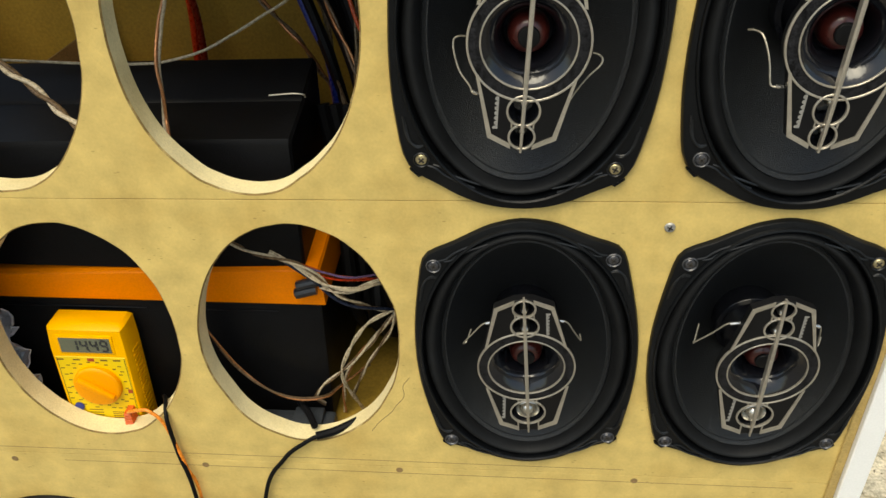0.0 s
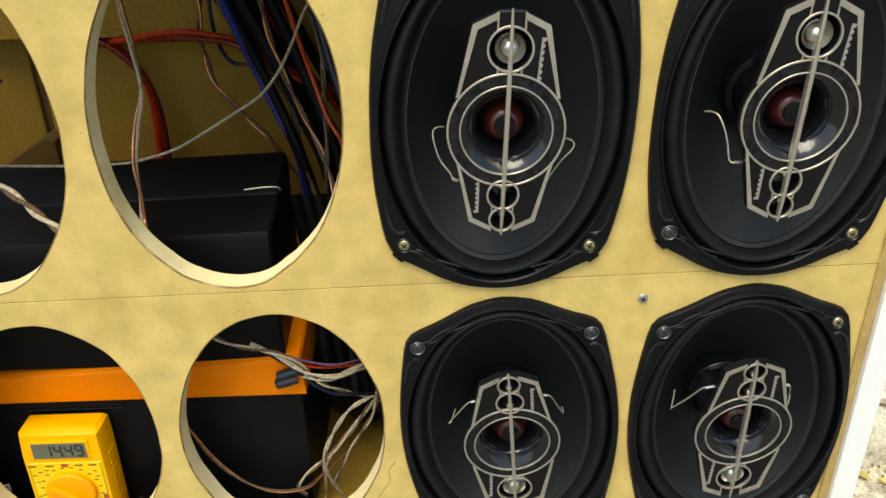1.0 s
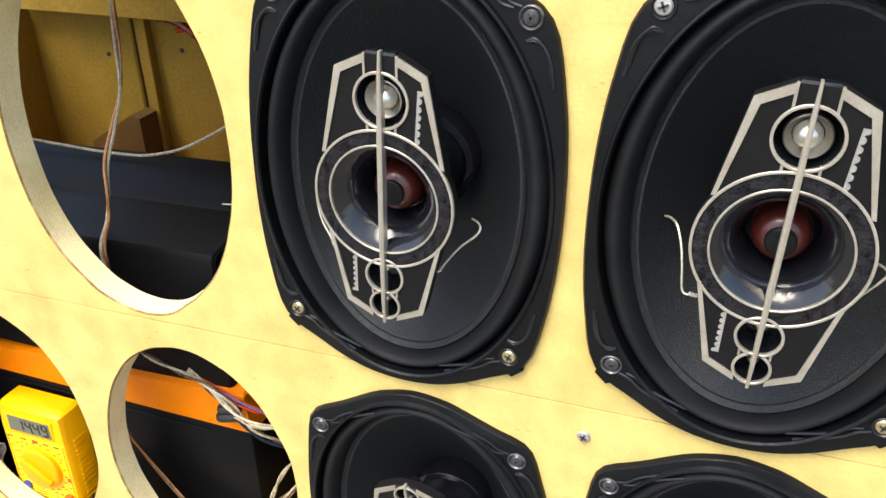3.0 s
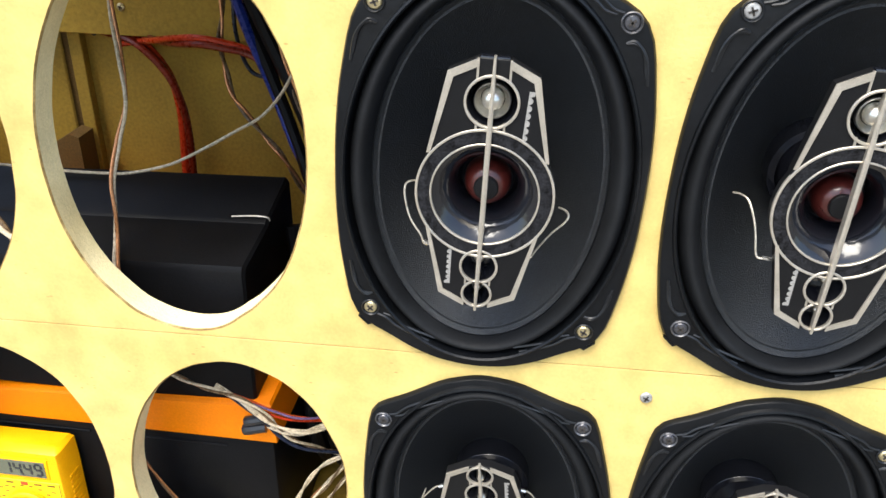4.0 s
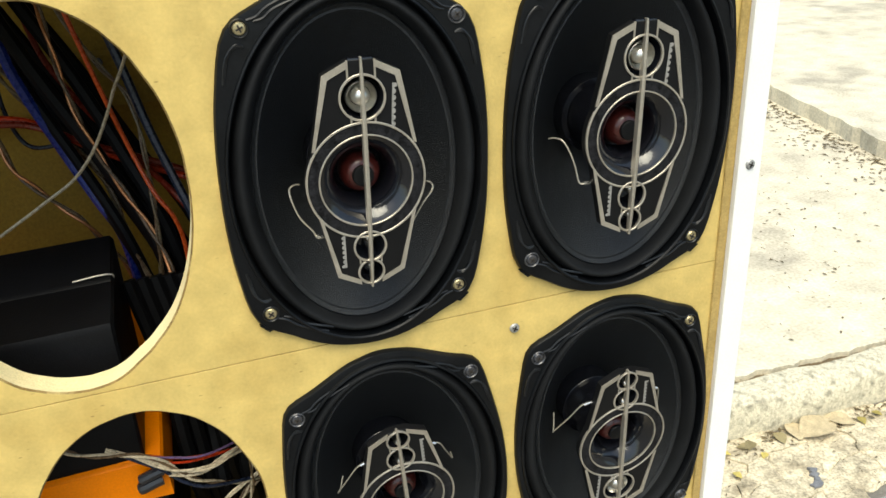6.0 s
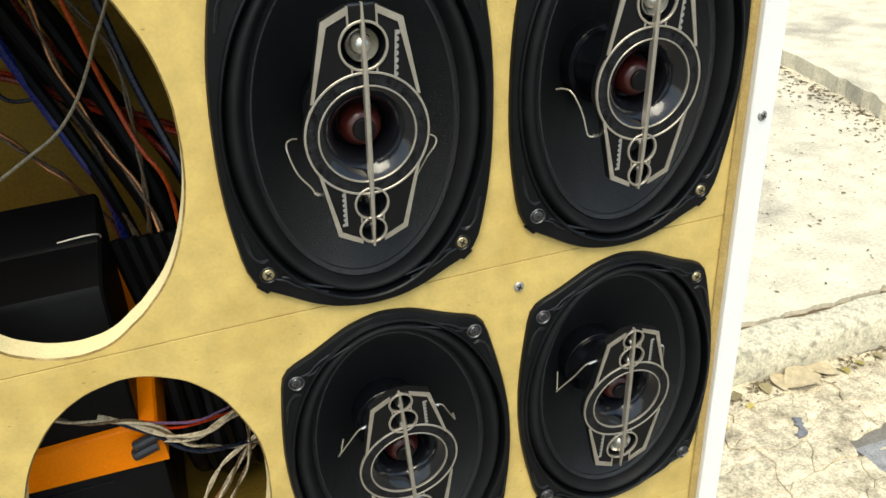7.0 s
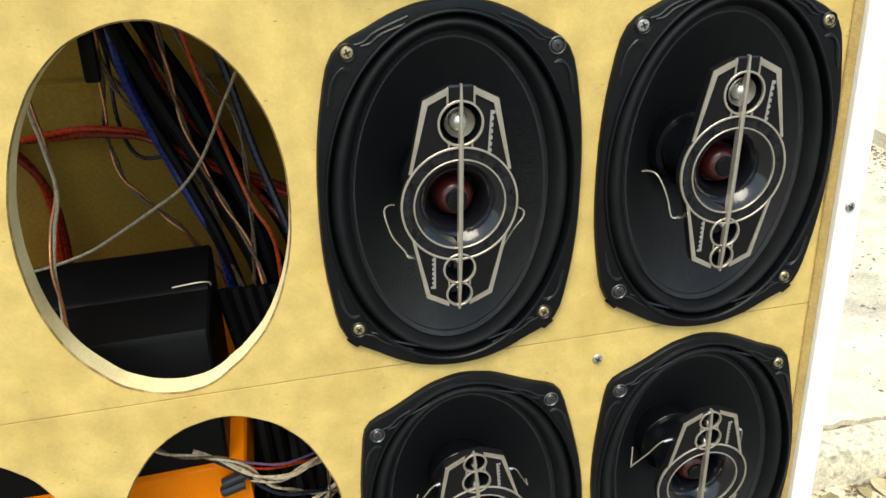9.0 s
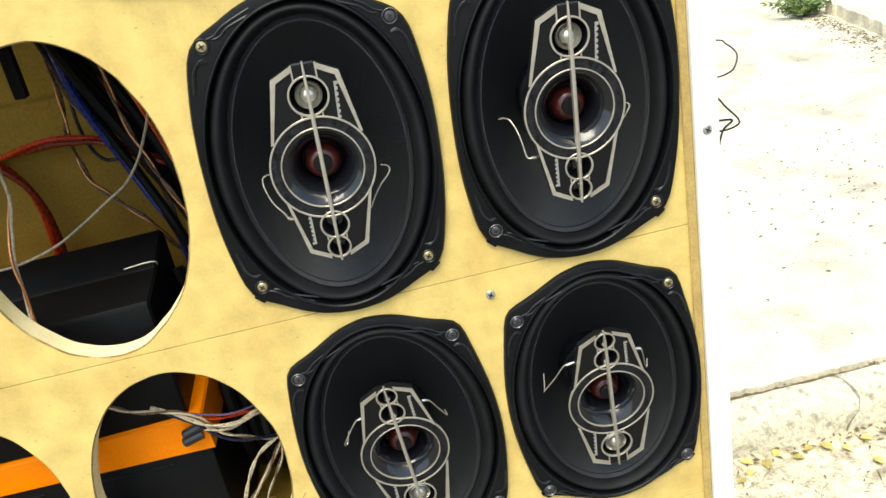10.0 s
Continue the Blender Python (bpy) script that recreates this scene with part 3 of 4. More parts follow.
upper_holes = [cut(-0.0752, 1.2845, -2), cut(0.1025, 1.288, -2), ellipse(0.0780, 0.1160, -0.2538, 1.2860, 120, -5.0, 0.016, 1), ellipse(0.0790, 0.1165, -0.4305, 1.2850, 120, -3, 0.016, 2),
               cut(-0.098, 1.496, 90), cut(-0.385, 1.500, 90)]
mid_holes = [cut(-0.066, 1.0375, 4), cut(0.107, 1.042, 2), ellipse(0.0765, 0.1058, -0.2385, 1.0405, 120, -4.0, 0.016, 3), ellipse(0.0752, 0.1050, -0.4085, 1.0385, 120, -3, 0.016, 4)]
low_holes = [cut(-0.485, 0.732)]
for name, zl, zh, holes in (("front_panel", lambda x: SEAM(x) + 0.0003, lambda x: TOP, upper_holes),
                            ("front_panel", lambda x: 0.9072, lambda x: SEAM(x) - 0.0003, mid_holes),
                            ("front_panel", lambda x: 0.02, lambda x: 0.9068, low_holes)):
    lips = bmesh.new()
    board, walls = plate(band_outline(zl, zh), holes, 0.0, T, 0.0011, lips)
    p = part(name, board, M_MDF, cab, smooth=False)
    part("sawn_edge", walls, M_EDGE, p, "rough jigsaw-cut edge")
    part("torn_lip", lips, M_TORN, p, "brown torn lip of the cut")
# left side stops at 1.265: the opening above is added to let light in
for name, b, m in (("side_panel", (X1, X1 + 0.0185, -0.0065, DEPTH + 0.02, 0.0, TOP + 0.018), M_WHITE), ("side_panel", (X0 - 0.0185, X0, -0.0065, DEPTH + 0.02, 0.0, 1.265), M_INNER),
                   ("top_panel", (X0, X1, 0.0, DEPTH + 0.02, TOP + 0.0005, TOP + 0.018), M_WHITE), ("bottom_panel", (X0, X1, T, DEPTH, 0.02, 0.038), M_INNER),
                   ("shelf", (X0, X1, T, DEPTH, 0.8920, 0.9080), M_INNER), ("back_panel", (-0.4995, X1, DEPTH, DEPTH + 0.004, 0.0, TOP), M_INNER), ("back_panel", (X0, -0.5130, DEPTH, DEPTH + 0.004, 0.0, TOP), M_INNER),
                   # dark strip added behind the slit, standing in for its shaded side
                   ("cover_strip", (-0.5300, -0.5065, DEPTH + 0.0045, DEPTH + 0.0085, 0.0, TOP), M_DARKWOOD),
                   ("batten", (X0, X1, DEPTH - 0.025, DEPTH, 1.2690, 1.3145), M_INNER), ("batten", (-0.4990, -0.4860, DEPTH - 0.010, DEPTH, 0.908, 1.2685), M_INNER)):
    bm = bmesh.new()
    box(bm, *b, 0.0008, 1)
    part(name, bm, m, cab)
# brown brace with a slanted top behind the battery
bm = bmesh.new()
loft(bm, [[(-0.556, y, 0.9085), (-0.490, y, 0.9085), (-0.490, y, 1.1715), (-0.500, y, 1.1745), (-0.556, y, 1.1400)] for y in (0.292, 0.319)], True, True, True)
part("brace", bm, M_DARKWOOD, cab, "dark brown brace", smooth=False)
# narrow brown strip on the board beside the white side panel
bm = bmesh.new()
box(bm, X1 - 0.0075, X1 - 0.0002, -0.0022, -0.0003, 0.02, TOP, 0.0008, 1)
part("raw_lip", bm, M_STRIP, cab, "brown strip along the white side")
# pencil lines and sunk nails
for z, x0, x1 in ((0.9135, -0.60, 0.02), (0.8990, -0.46, 0.16)):
    bm = bmesh.new()
    box(bm, x0, x1, -0.00015, 0.0004, z - 0.0002, z + 0.0002)
    part("pencil_line", bm, M_PENCIL, cab, smooth=False)
bm = bmesh.new()
tube(bm, [(-0.155, 0.0001, 1.008), (-0.1605, 0.0001, 0.999), (-0.1600, 0.0001, 0.988), (-0.1665, 0.0001, 0.978), (-0.1710, 0.0001, 0.970), (-0.1810, 0.0001, 0.9590), (-0.1880, 0.0001, 0.9480)], 0.00034, 5, 4)
part("hairline_split", bm, M_PENCIL, cab)
for x, z in ((-0.335, 0.9), (-0.167, 0.903), (0.03, 0.901), (-0.505, 0.8985)):
    bm = bmesh.new()
    lathe(bm, [(0.0030, -0.0003), (0.0022, -0.0006), (0.0012, -0.0002)], 14, cap_last=True)
    part("nail", bm, M_PENCIL, cab, at=pose(x, 0, z))
for x, y, z, m in ((0.0255, -0.0002, 1.1515, S_), (0.2035, -0.0064, 1.2490, S_), (-0.236, DEPTH - 0.0252, 1.309, K), (-0.432, DEPTH - 0.0252, 1.295, B)):
    sc = part("screw", screw(0.0037), m, cab, at=pose(x, y, z, 0, 25, 0))
    part("slot", cross(0.0037), M_SLOT, sc, smooth=False)
for x, z in ((-0.546, 1.223), (-0.454, 1.234), (-0.477, 1.263)):
    bm = bmesh.new()
    lathe(bm, [(0.0025, 0.0), (0.002, -0.0012), (0.0005, -0.0016)], 10)
    part("nail", bm, M_SLOT, cab, at=pose(x, DEPTH, z))


# ---------------------------------------------------------------- battery inside
bat = thing("battery", "large black battery with an orange lid rim inside the cabinet", "battery", pose(-0.005, 0.0180, 0))
bm = bmesh.new()
box(bm, -0.600, -0.2250, 0.0330, 0.262, 0.9082, 1.0395, 0.004)
case = part("case", bm, M_BLACK, bat)
bm = bmesh.new()
tube(bm, [(-0.560, 0.0325, 1.0300), (-0.372, 0.0325, 1.0302)], 0.0010, 6, 2)
tube(bm, [(-0.340, 0.0325, 1.0302), (-0.262, 0.0325, 1.0304)], 0.0008, 6, 2)
part("ridge", bm, M_BLACK, case)
bm = bmesh.new()
loft(bm, [[(-0.604, 0.0300, 1.0400), (-0.2215, 0.0300, 1.0400), (-0.2215, 0.266, 1.0400), (-0.604, 0.266, 1.0400)],
          [(-0.604, 0.0290, 1.0440), (-0.2215, 0.0290, 1.0440), (-0.2215, 0.266, 1.0440), (-0.604, 0.266, 1.0440)],
          [(-0.604, 0.0285, 1.0575), (-0.2230, 0.0285, 1.0745), (-0.2230, 0.266, 1.0850), (-0.604, 0.266, 1.0690)],
          [(-0.602, 0.0310, 1.0590), (-0.2250, 0.0310, 1.0762), (-0.2250, 0.262, 1.0875), (-0.602, 0.262, 1.0705)]], True, True, True)
part("lid_rim", bm, M_ORANGE, bat, "orange lid rim")
bm = bmesh.new()
COVER = ((0.0335, 1.070), (0.0360, 1.1765), (0.0385, 1.1810), (0.0895, 1.1880), (0.0925, 1.1912), (0.1430, 1.2020), (0.1470, 1.1990), (0.1500, 1.070))
loft(bm, [[(x, y + (0.0 if k else 0.002 if y < 0.1 else -0.002), z + (0.03 * (x + 0.35) - (0.0 if k else 0.002) if z > 1.1 else 0.0)) for y, z in COVER] for x, k in ((-0.596, 0), (-0.594, 1), (-0.2375, 1), (-0.2355, 0))], True, True, True)
part("cover", bm, M_BLACK, bat, "raised black cover")
# thin tin-coloured bead standing in for the highlight along the cover's edge
bm = bmesh.new()
tube(bm, [(-0.263, 0.0920, 1.1945), (-0.245, 0.0920, 1.1962), (-0.2365, 0.0930, 1.1952), (-0.2350, 0.0935, 1.1925)], 0.0007, 6, 4)
part("edge_wire", bm, M_TIN, bat)
bm = bmesh.new()
for dx, dz, r in ((0.0, 0.0, 0.0046), (0.0015, 0.0075, 0.0040)):
    tube(bm, [(-0.2470 + dx, 0.0415, 1.0560 + dz), (-0.2440 + dx, 0.0410, 1.0572 + dz), (-0.2350 + dx, 0.0412, 1.0600 + dz), (-0.2310 + dx, 0.0416, 1.0606 + dz)], r, 10, 4)
single("tape_wrap", bm, M_TAPE, "black insulating tape rolled round wire ends", "tape")
bm = bmesh.new()
box(bm, -0.298, -0.226, 0.0195, 0.046, 0.9082, 0.9250, 0.004)
box(bm, -0.262, -0.236, 0.020, 0.044, 0.9252, 0.9300, 0.0015)
single("terminal_block", bm, M_BLOCK, "black terminal block on the cabinet shelf", "connector")

# crumpled sheet beside the meter
bm = bmesh.new()
NX, NZ = 26, 34
rows = []
for j in range(NZ):
    v = j / (NZ - 1)
    row = []
    for i in range(NX):
        u = i / (NX - 1)
        q = Vector((u * 4, v * 5, 0.4))
        a = noise.noise(q * 1.3) * 0.020 + abs(noise.noise(q * 2.6)) * 0.022 + abs(noise.noise(q * 6)) * 0.008
        edge = 0.016 * noise.noise((v * 6, 3, 1)) + 0.006 * noise.noise((v * 19, 5, 1)) - 0.018 * v * v
        row.append((-0.582 + (0.100 + edge) * u, 0.046 - a * 0.6 - 0.012 * (1 - v), 0.9095 + 0.120 * v * (1 - 0.16 * abs(noise.noise((u * 5, 9, 0))))))
    rows.append(row)
loft(bm, rows, False)
sh = single("plastic_sheet", bm, M_BAG, "crumpled pale grey plastic sheet stuffed beside the battery", "plastic sheet", smooth=False)
so = sh.modifiers.new("solid", "SOLIDIFY")
so.thickness = 0.0012

# ---------------------------------------------------------------- multimeter
met = thing("multimeter", "yellow digital multimeter reading 14.49, leaning inside a lower cut-out", "multimeter", pose(-0.4215, 0.0192, 0.9082, -1.5, 0, 0))
W2, H, D = 0.0330, 0.122, 0.025
bm = bmesh.new()
loft(bm, [[(-W2 + 0.002, 0.0, z0), (W2 - 0.002, 0.0, z0), (W2, 0.004, z0), (W2, D, z0), (-W2, D, z0), (-W2, 0.004, z0)] for z0 in (0.0, 0.004, 0.100)] +
     [[(-W2 + 0.003, 0.0008, H - 0.004), (W2 - 0.003, 0.0008, H - 0.004), (W2 - 0.001, 0.005, H - 0.003), (W2 - 0.001, D, H - 0.003), (-W2 + 0.001, D, H - 0.003), (-W2 + 0.001, 0.005, H - 0.003)],
      [(-W2 + 0.006, 0.006, H), (W2 - 0.006, 0.006, H), (W2 - 0.004, 0.008, H), (W2 - 0.004, D - 0.002, H), (-W2 + 0.004, D - 0.002, H), (-W2 + 0.004, 0.008, H)]], True, True, True)
body = part("body", bm, M_YELLOW, met)
for k in range(16):
    bm = bmesh.new()
    z = 0.016 + 0.005 * k
    box(bm, W2 - 0.0005, W2 + 0.0009, 0.008, D - 0.004, z, z + 0.0022, 0.0004, 1)
    part("grip_rib", bm, M_YELLOW, body)
bm = bmesh.new()
box(bm, -0.0245, 0.0225, -0.0006, 0.001, 0.0948, 0.1135, 0.0006)
bez = part("bezel", bm, M_YELLOW, met)
bm = bmesh.new()
box(bm, -0.0222, 0.0202, -0.0010, 0.001, 0.0966, 0.1112)
lcd = part("display", bm, M_LCD, met, "grey liquid crystal display", smooth=False)
SEG = {"1": "bc", "4": "fgbc", "9": "abcdfg", "8": "abcdefg"}


def digit(bm, ch, x, z, w, h, t):
    bars = {"a": (0, h, w, h), "d": (0, 0, w, 0), "g": (0, h / 2, w, h / 2), "f": (0, h / 2, 0, h), "e": (0, 0, 0, h / 2), "b": (w, h / 2, w, h), "c": (w, 0, w, h / 2)}
    for s in SEG[ch]:
        x0, z0, x1, z1 = bars[s]
        g = t * 0.35
        if x0 == x1:
            box(bm, x + x0 - t / 2, x + x0 + t / 2, -0.0013, -0.0009, z + z0 + g, z + z1 - g)
        else:
            box(bm, x + x0 + g, x + x1 - g, -0.0013, -0.0009, z + z0 - t / 2, z + z0 + t / 2)


for i, ch in enumerate("1449"):
    bm = bmesh.new()
    digit(bm, ch, -0.0128 + 0.0084 * i, 0.0988, 0.0051, 0.0104, 0.0016)
    part("digit", bm, M_INK, lcd, smooth=False)
bm = bmesh.new()
box(bm, 0.0012, 0.0024, -0.0013, -0.0009, 0.0982, 0.0995)
part("decimal_point", bm, M_INK, lcd, smooth=False)
bm = bmesh.new()
box(bm, -0.0295, 0.0295, -0.0004, 0.001, 0.0160, 0.0915, 0.0003, 1)
lab = part("label_plate", bm, M_LABEL, met, "paler printed dial plate")
KX, KZ = 0.001, 0.0625
bm = bmesh.new()
for i in range(20):
    a = radians(18 * i + 9)
    x, z = KX + 0.0238 * math.cos(a), KZ + 0.0238 * math.sin(a)
    box(bm, x - 0.0014, x + 0.0014, -0.0006, -0.0002, z - 0.0005, z + 0.0005)
for i in range(34):
    a = radians(360 / 34 * i)
    r = 0.0272 + 0.0022 * (i % 3)
    x, z = KX + r * math.cos(a), KZ + r * math.sin(a)
    if abs(x) < 0.0272 and 0.036 < z < 0.086:
        box(bm, x - 0.0017, x + 0.0017, -0.0006, -0.0002, z - 0.0004, z + 0.0004)
for x in (-0.0295 + 0.001, 0.0285):
    box(bm, x - 0.0002, x + 0.0002, -0.0006, -0.0002, 0.0175, 0.0905)
for i in range(5):
    box(bm, -0.014, -0.002, -0.0006, -0.0002, 0.0210 + 0.0030 * i, 0.0218 + 0.0030 * i)
for i in range(6):
    box(bm, 0.006, 0.022, -0.0006, -0.0002, 0.0205 + 0.0021 * i, 0.0212 + 0.0021 * i)
for x in (-0.026, -0.012, 0.011, 0.022):
    box(bm, x - 0.003, x + 0.003, -0.0006, -0.0002, 0.0878, 0.0892)
part("printing", bm, M_PRINT, lab, smooth=False)
bm = bmesh.new()
box(bm, -0.0028, 0.0028, -0.0007, -0.0002, 0.0872, 0.0902)
part("red_box", bm, M_REDINK, lab, smooth=False)
bm = bmesh.new()
box(bm, 0.0248, 0.0288, -0.0007, -0.0002, 0.0535, 0.0575)
part("red_box", bm, M_REDINK, lab, smooth=False)
bm = bmesh.new()
lathe(bm, [(0.0200, 0.0), (0.0200, -0.004), (0.0190, -0.0052), (0.0176, -0.0056)], 40, KX, KZ, cap_last=True)
knob = part("dial_knob", bm, M_KNOB, met, "orange-yellow rotary dial")
bm = bmesh.new()
box(bm, -0.0165, 0.0165, -0.0095, -0.005, -0.0032, 0.0032, 0.0014, 2)
part("grip_bar", bm, M_KNOB, knob, at=pose(KX, 0, KZ, 0, 35, 0))
bm = bmesh.new()
lathe(bm, [(0.0042, 0.0), (0.0040, -0.0016), (0.003, -0.002)], 18, -0.0215, 0.0370, cap_last=True)
part("button", bm, M_BLUE, met, "dark blue button")
bm = bmesh.new()
for k in range(6):
    z = 0.0210 + 0.0031 * k
    w = 0.0042 - 0.0002 * k
    box(bm, 0.0240 - w, 0.0240 + w, -0.0112, 0.0, z, z + 0.0022, 0.0006, 1)
    box(bm, 0.0240 - w + 0.0006, 0.0240 + w - 0.0006, -0.0104, 0.0, z + 0.0020, z + 0.0033)
part("test_plug", bm, M_PLUG, met, "ribbed orange test plug")


# ---------------------------------------------------------------- cables
def cable(name, pts, r, m, label, category="cable", pair=False, pitch=0.07, group=""):
    root = None
    if pair:
        root = thing(name, label, category, None, group)
        for ph, mm in ((0.0, m), (math.pi, pair)):
            bm = bmesh.new()
            tube(bm, pts, r, 8, 10, True, r * 0.95, pitch, ph)
            part("strand", bm, mm, root)
    else:
        bm = bmesh.new()
        tube(bm, pts, r, 8, 8)
        root = single(name, bm, m, label, category, group)
    return root


IN = "cables inside the cabinet"
cable("wire", [(-0.186, 0.16, 1.38), (-0.205, 0.16, 1.338), (-0.217, 0.16, 1.316), (-0.226, 0.16, 1.297), (-0.24, 0.16, 1.273), (-0.257, 0.16, 1.254), (-0.276, 0.155, 1.243), (-0.303, 0.155, 1.227), (-0.33, 0.15, 1.214), (-0.362, 0.15, 1.205), (-0.382, 0.15, 1.203), (-0.42, 0.15, 1.2025), (-0.5, 0.15, 1.205)], 0.0012, M_WHITEW, "thin off-white wire slung across the cabinet", group=IN)
cable("speaker_wire", [(-0.342, 0.128, 1.4), (-0.34, 0.12, 1.339), (-0.334, 0.11, 1.311), (-0.33, 0.1, 1.28), (-0.336, 0.093, 1.255), (-0.338, 0.08, 1.231), (-0.3355, 0.072, 1.21), (-0.335, 0.066, 1.192), (-0.329, 0.05, 1.181), (-0.326, 0.0455, 1.165), (-0.326, 0.0445, 1.11)], 0.0013, M_COPPER, "clear speaker wire hanging over the battery", pair=M_WHITEW, pitch=0.16, group=IN)
cable("power_cable", [(-0.445, 0.318, 1.260), (-0.42, 0.312, 1.2655), (-0.395, 0.285, 1.2715), (-0.36, 0.252, 1.2815), (-0.334, 0.237, 1.2865), (-0.311, 0.235, 1.2845), (-0.286, 0.235, 1.278), (-0.24, 0.22, 1.256), (-0.18, 0.21, 1.23), (-0.12, 0.205, 1.20)], 0.0028, M_REDW, "red power cable along the back", pair=M_DREDW, pitch=0.3, group=IN)
cable("power_cable", [(-0.47, 0.316, 1.275), (-0.439, 0.316, 1.2675), (-0.418, 0.312, 1.257), (-0.4, 0.312, 1.234), (-0.392, 0.312, 1.208), (-0.391, 0.314, 1.175), (-0.394, 0.314, 1.1)], 0.0037, M_DREDW, "thick dark red power cable behind the battery", pair=M_REDW, pitch=0.4, group=IN)
cable("speaker_wire", [(-0.315, 0.255, 1.39), (-0.318, 0.258, 1.315), (-0.32, 0.25, 1.285), (-0.318, 0.25, 1.262), (-0.312, 0.245, 1.24), (-0.3, 0.24, 1.226), (-0.282, 0.235, 1.207), (-0.267, 0.23, 1.193), (-0.253, 0.23, 1.167), (-0.242, 0.225, 1.152), (-0.232, 0.22, 1.12)], 0.0015, M_COPPER, "brown twin speaker wire over the battery", pair=M_TANW, pitch=0.07, group=IN)
cable("cable", [(-0.3, 0.22, 1.404), (-0.2935, 0.22, 1.339), (-0.285, 0.22, 1.305), (-0.277, 0.22, 1.282), (-0.266, 0.22, 1.252), (-0.251, 0.21, 1.218), (-0.237, 0.202, 1.186), (-0.23, 0.19, 1.134)], 0.0042, M_BLUEW, "thick blue cable in the bundle", group=IN)
for pts, r in (([(-0.3228, 0.265, 1.3941), (-0.3097, 0.265, 1.358), (-0.2824, 0.255, 1.3009), (-0.2464, 0.235, 1.2356), (-0.2026, 0.195, 1.1425), (-0.1916, 0.175, 1.0383)], 0.0050),
               ([(-0.3196, 0.27, 1.3956), (-0.3067, 0.27, 1.3603), (-0.2691, 0.265, 1.2934), (-0.2354, 0.245, 1.2304), (-0.1971, 0.205, 1.1551), (-0.1805, 0.195, 1.0507)], 0.0055),
               ([(-0.3122, 0.245, 1.3939), (-0.3078, 0.245, 1.3621), (-0.2882, 0.235, 1.3169), (-0.2544, 0.215, 1.2305), (-0.2138, 0.175, 1.1282), (-0.2028, 0.155, 1.048)], 0.0040),
               ([(-0.3089, 0.27, 1.3956), (-0.2981, 0.27, 1.3635), (-0.2527, 0.265, 1.2759), (-0.2211, 0.245, 1.2161), (-0.1915, 0.215, 1.1677), (-0.1584, 0.205, 1.0624)], 0.0050),
               ([(-0.2948, 0.27, 1.3974), (-0.2542, 0.27, 1.3226), (-0.2184, 0.27, 1.2426), (-0.1805, 0.245, 1.1744), (-0.1585, 0.225, 1.0856)], 0.0050),
               ([(-0.3080, 0.215, 1.4150), (-0.2950, 0.215, 1.3750), (-0.2720, 0.210, 1.3200), (-0.2420, 0.200, 1.2580), (-0.2120, 0.180, 1.1900), (-0.1990, 0.165, 1.1100), (-0.1930, 0.160, 1.0400)], 0.0060),
               ([(-0.2900, 0.220, 1.4150), (-0.2780, 0.220, 1.3800), (-0.2520, 0.215, 1.3250), (-0.2260, 0.200, 1.2650), (-0.2020, 0.180, 1.2000), (-0.1880, 0.170, 1.1200), (-0.1800, 0.165, 1.0450)], 0.0055),
               ([(-0.3180, 0.230, 1.4150), (-0.3060, 0.230, 1.3700), (-0.2850, 0.225, 1.3100), (-0.2560, 0.210, 1.2450), (-0.2300, 0.190, 1.1800), (-0.2140, 0.180, 1.1000), (-0.2080, 0.175, 1.0400)], 0.0045)):
    cable("cable", pts, r, M_BLACKW, "black cable in the hanging bundle", group=IN)
cable("wire", [(-0.242, 0.17, 1.385), (-0.231, 0.17, 1.333), (-0.222, 0.175, 1.291), (-0.214, 0.175, 1.26), (-0.204, 0.165, 1.232), (-0.193, 0.16, 1.211), (-0.189, 0.16, 1.181), (-0.19, 0.15, 1.1)], 0.0018, M_ORW, "orange-red wire hanging in the bundle", group=IN)
cable("cable", [(-0.2227, 0.175, 1.3821), (-0.2094, 0.165, 1.3331), (-0.1973, 0.155, 1.2817), (-0.1772, 0.125, 1.2192), (-0.1672, 0.115, 1.157)], 0.0034, M_NAVYW, "dark navy cable at the bundle edge", group=IN)
cable("speaker_wire", [(-0.2643, 0.215, 1.3937), (-0.261, 0.215, 1.3694), (-0.2545, 0.205, 1.3097), (-0.2402, 0.195, 1.2586), (-0.2083, 0.165, 1.1909), (-0.1995, 0.145, 1.1409), (-0.194, 0.135, 1.0688)], 0.0014, M_TANW, "brown and copper speaker wire in the bundle", pair=M_COPPER, pitch=0.07, group=IN)
cable("speaker_wire", [(-0.2524, 0.195, 1.3879), (-0.2446, 0.195, 1.3647), (-0.227, 0.195, 1.3282), (-0.2093, 0.185, 1.3003), (-0.2061, 0.175, 1.2502), (-0.2083, 0.165, 1.1909), (-0.2161, 0.165, 1.1243), (-0.2139, 0.155, 1.0591)], 0.0012, M_TANW, "tan twin speaker wire in the bundle", pair=M_SHADEW, pitch=0.07, group=IN)
cable("cable", [(-0.2899, 0.265, 1.3941), (-0.2823, 0.265, 1.3668), (-0.2704, 0.255, 1.3228), (-0.2398, 0.235, 1.2752), (-0.1927, 0.185, 1.2262), (-0.1694, 0.165, 1.1932)], 0.0026, M_DREDW, "burgundy cable in the hanging bundle", group=IN)
cable("wire", [(-0.3162, 0.27, 1.3838), (-0.3119, 0.27, 1.3382), (-0.3118, 0.265, 1.289), (-0.302, 0.265, 1.2562), (-0.278, 0.255, 1.2548), (-0.2518, 0.245, 1.2677)], 0.0018, M_NAVYW, "dark blue looped wire at the back", group=IN)
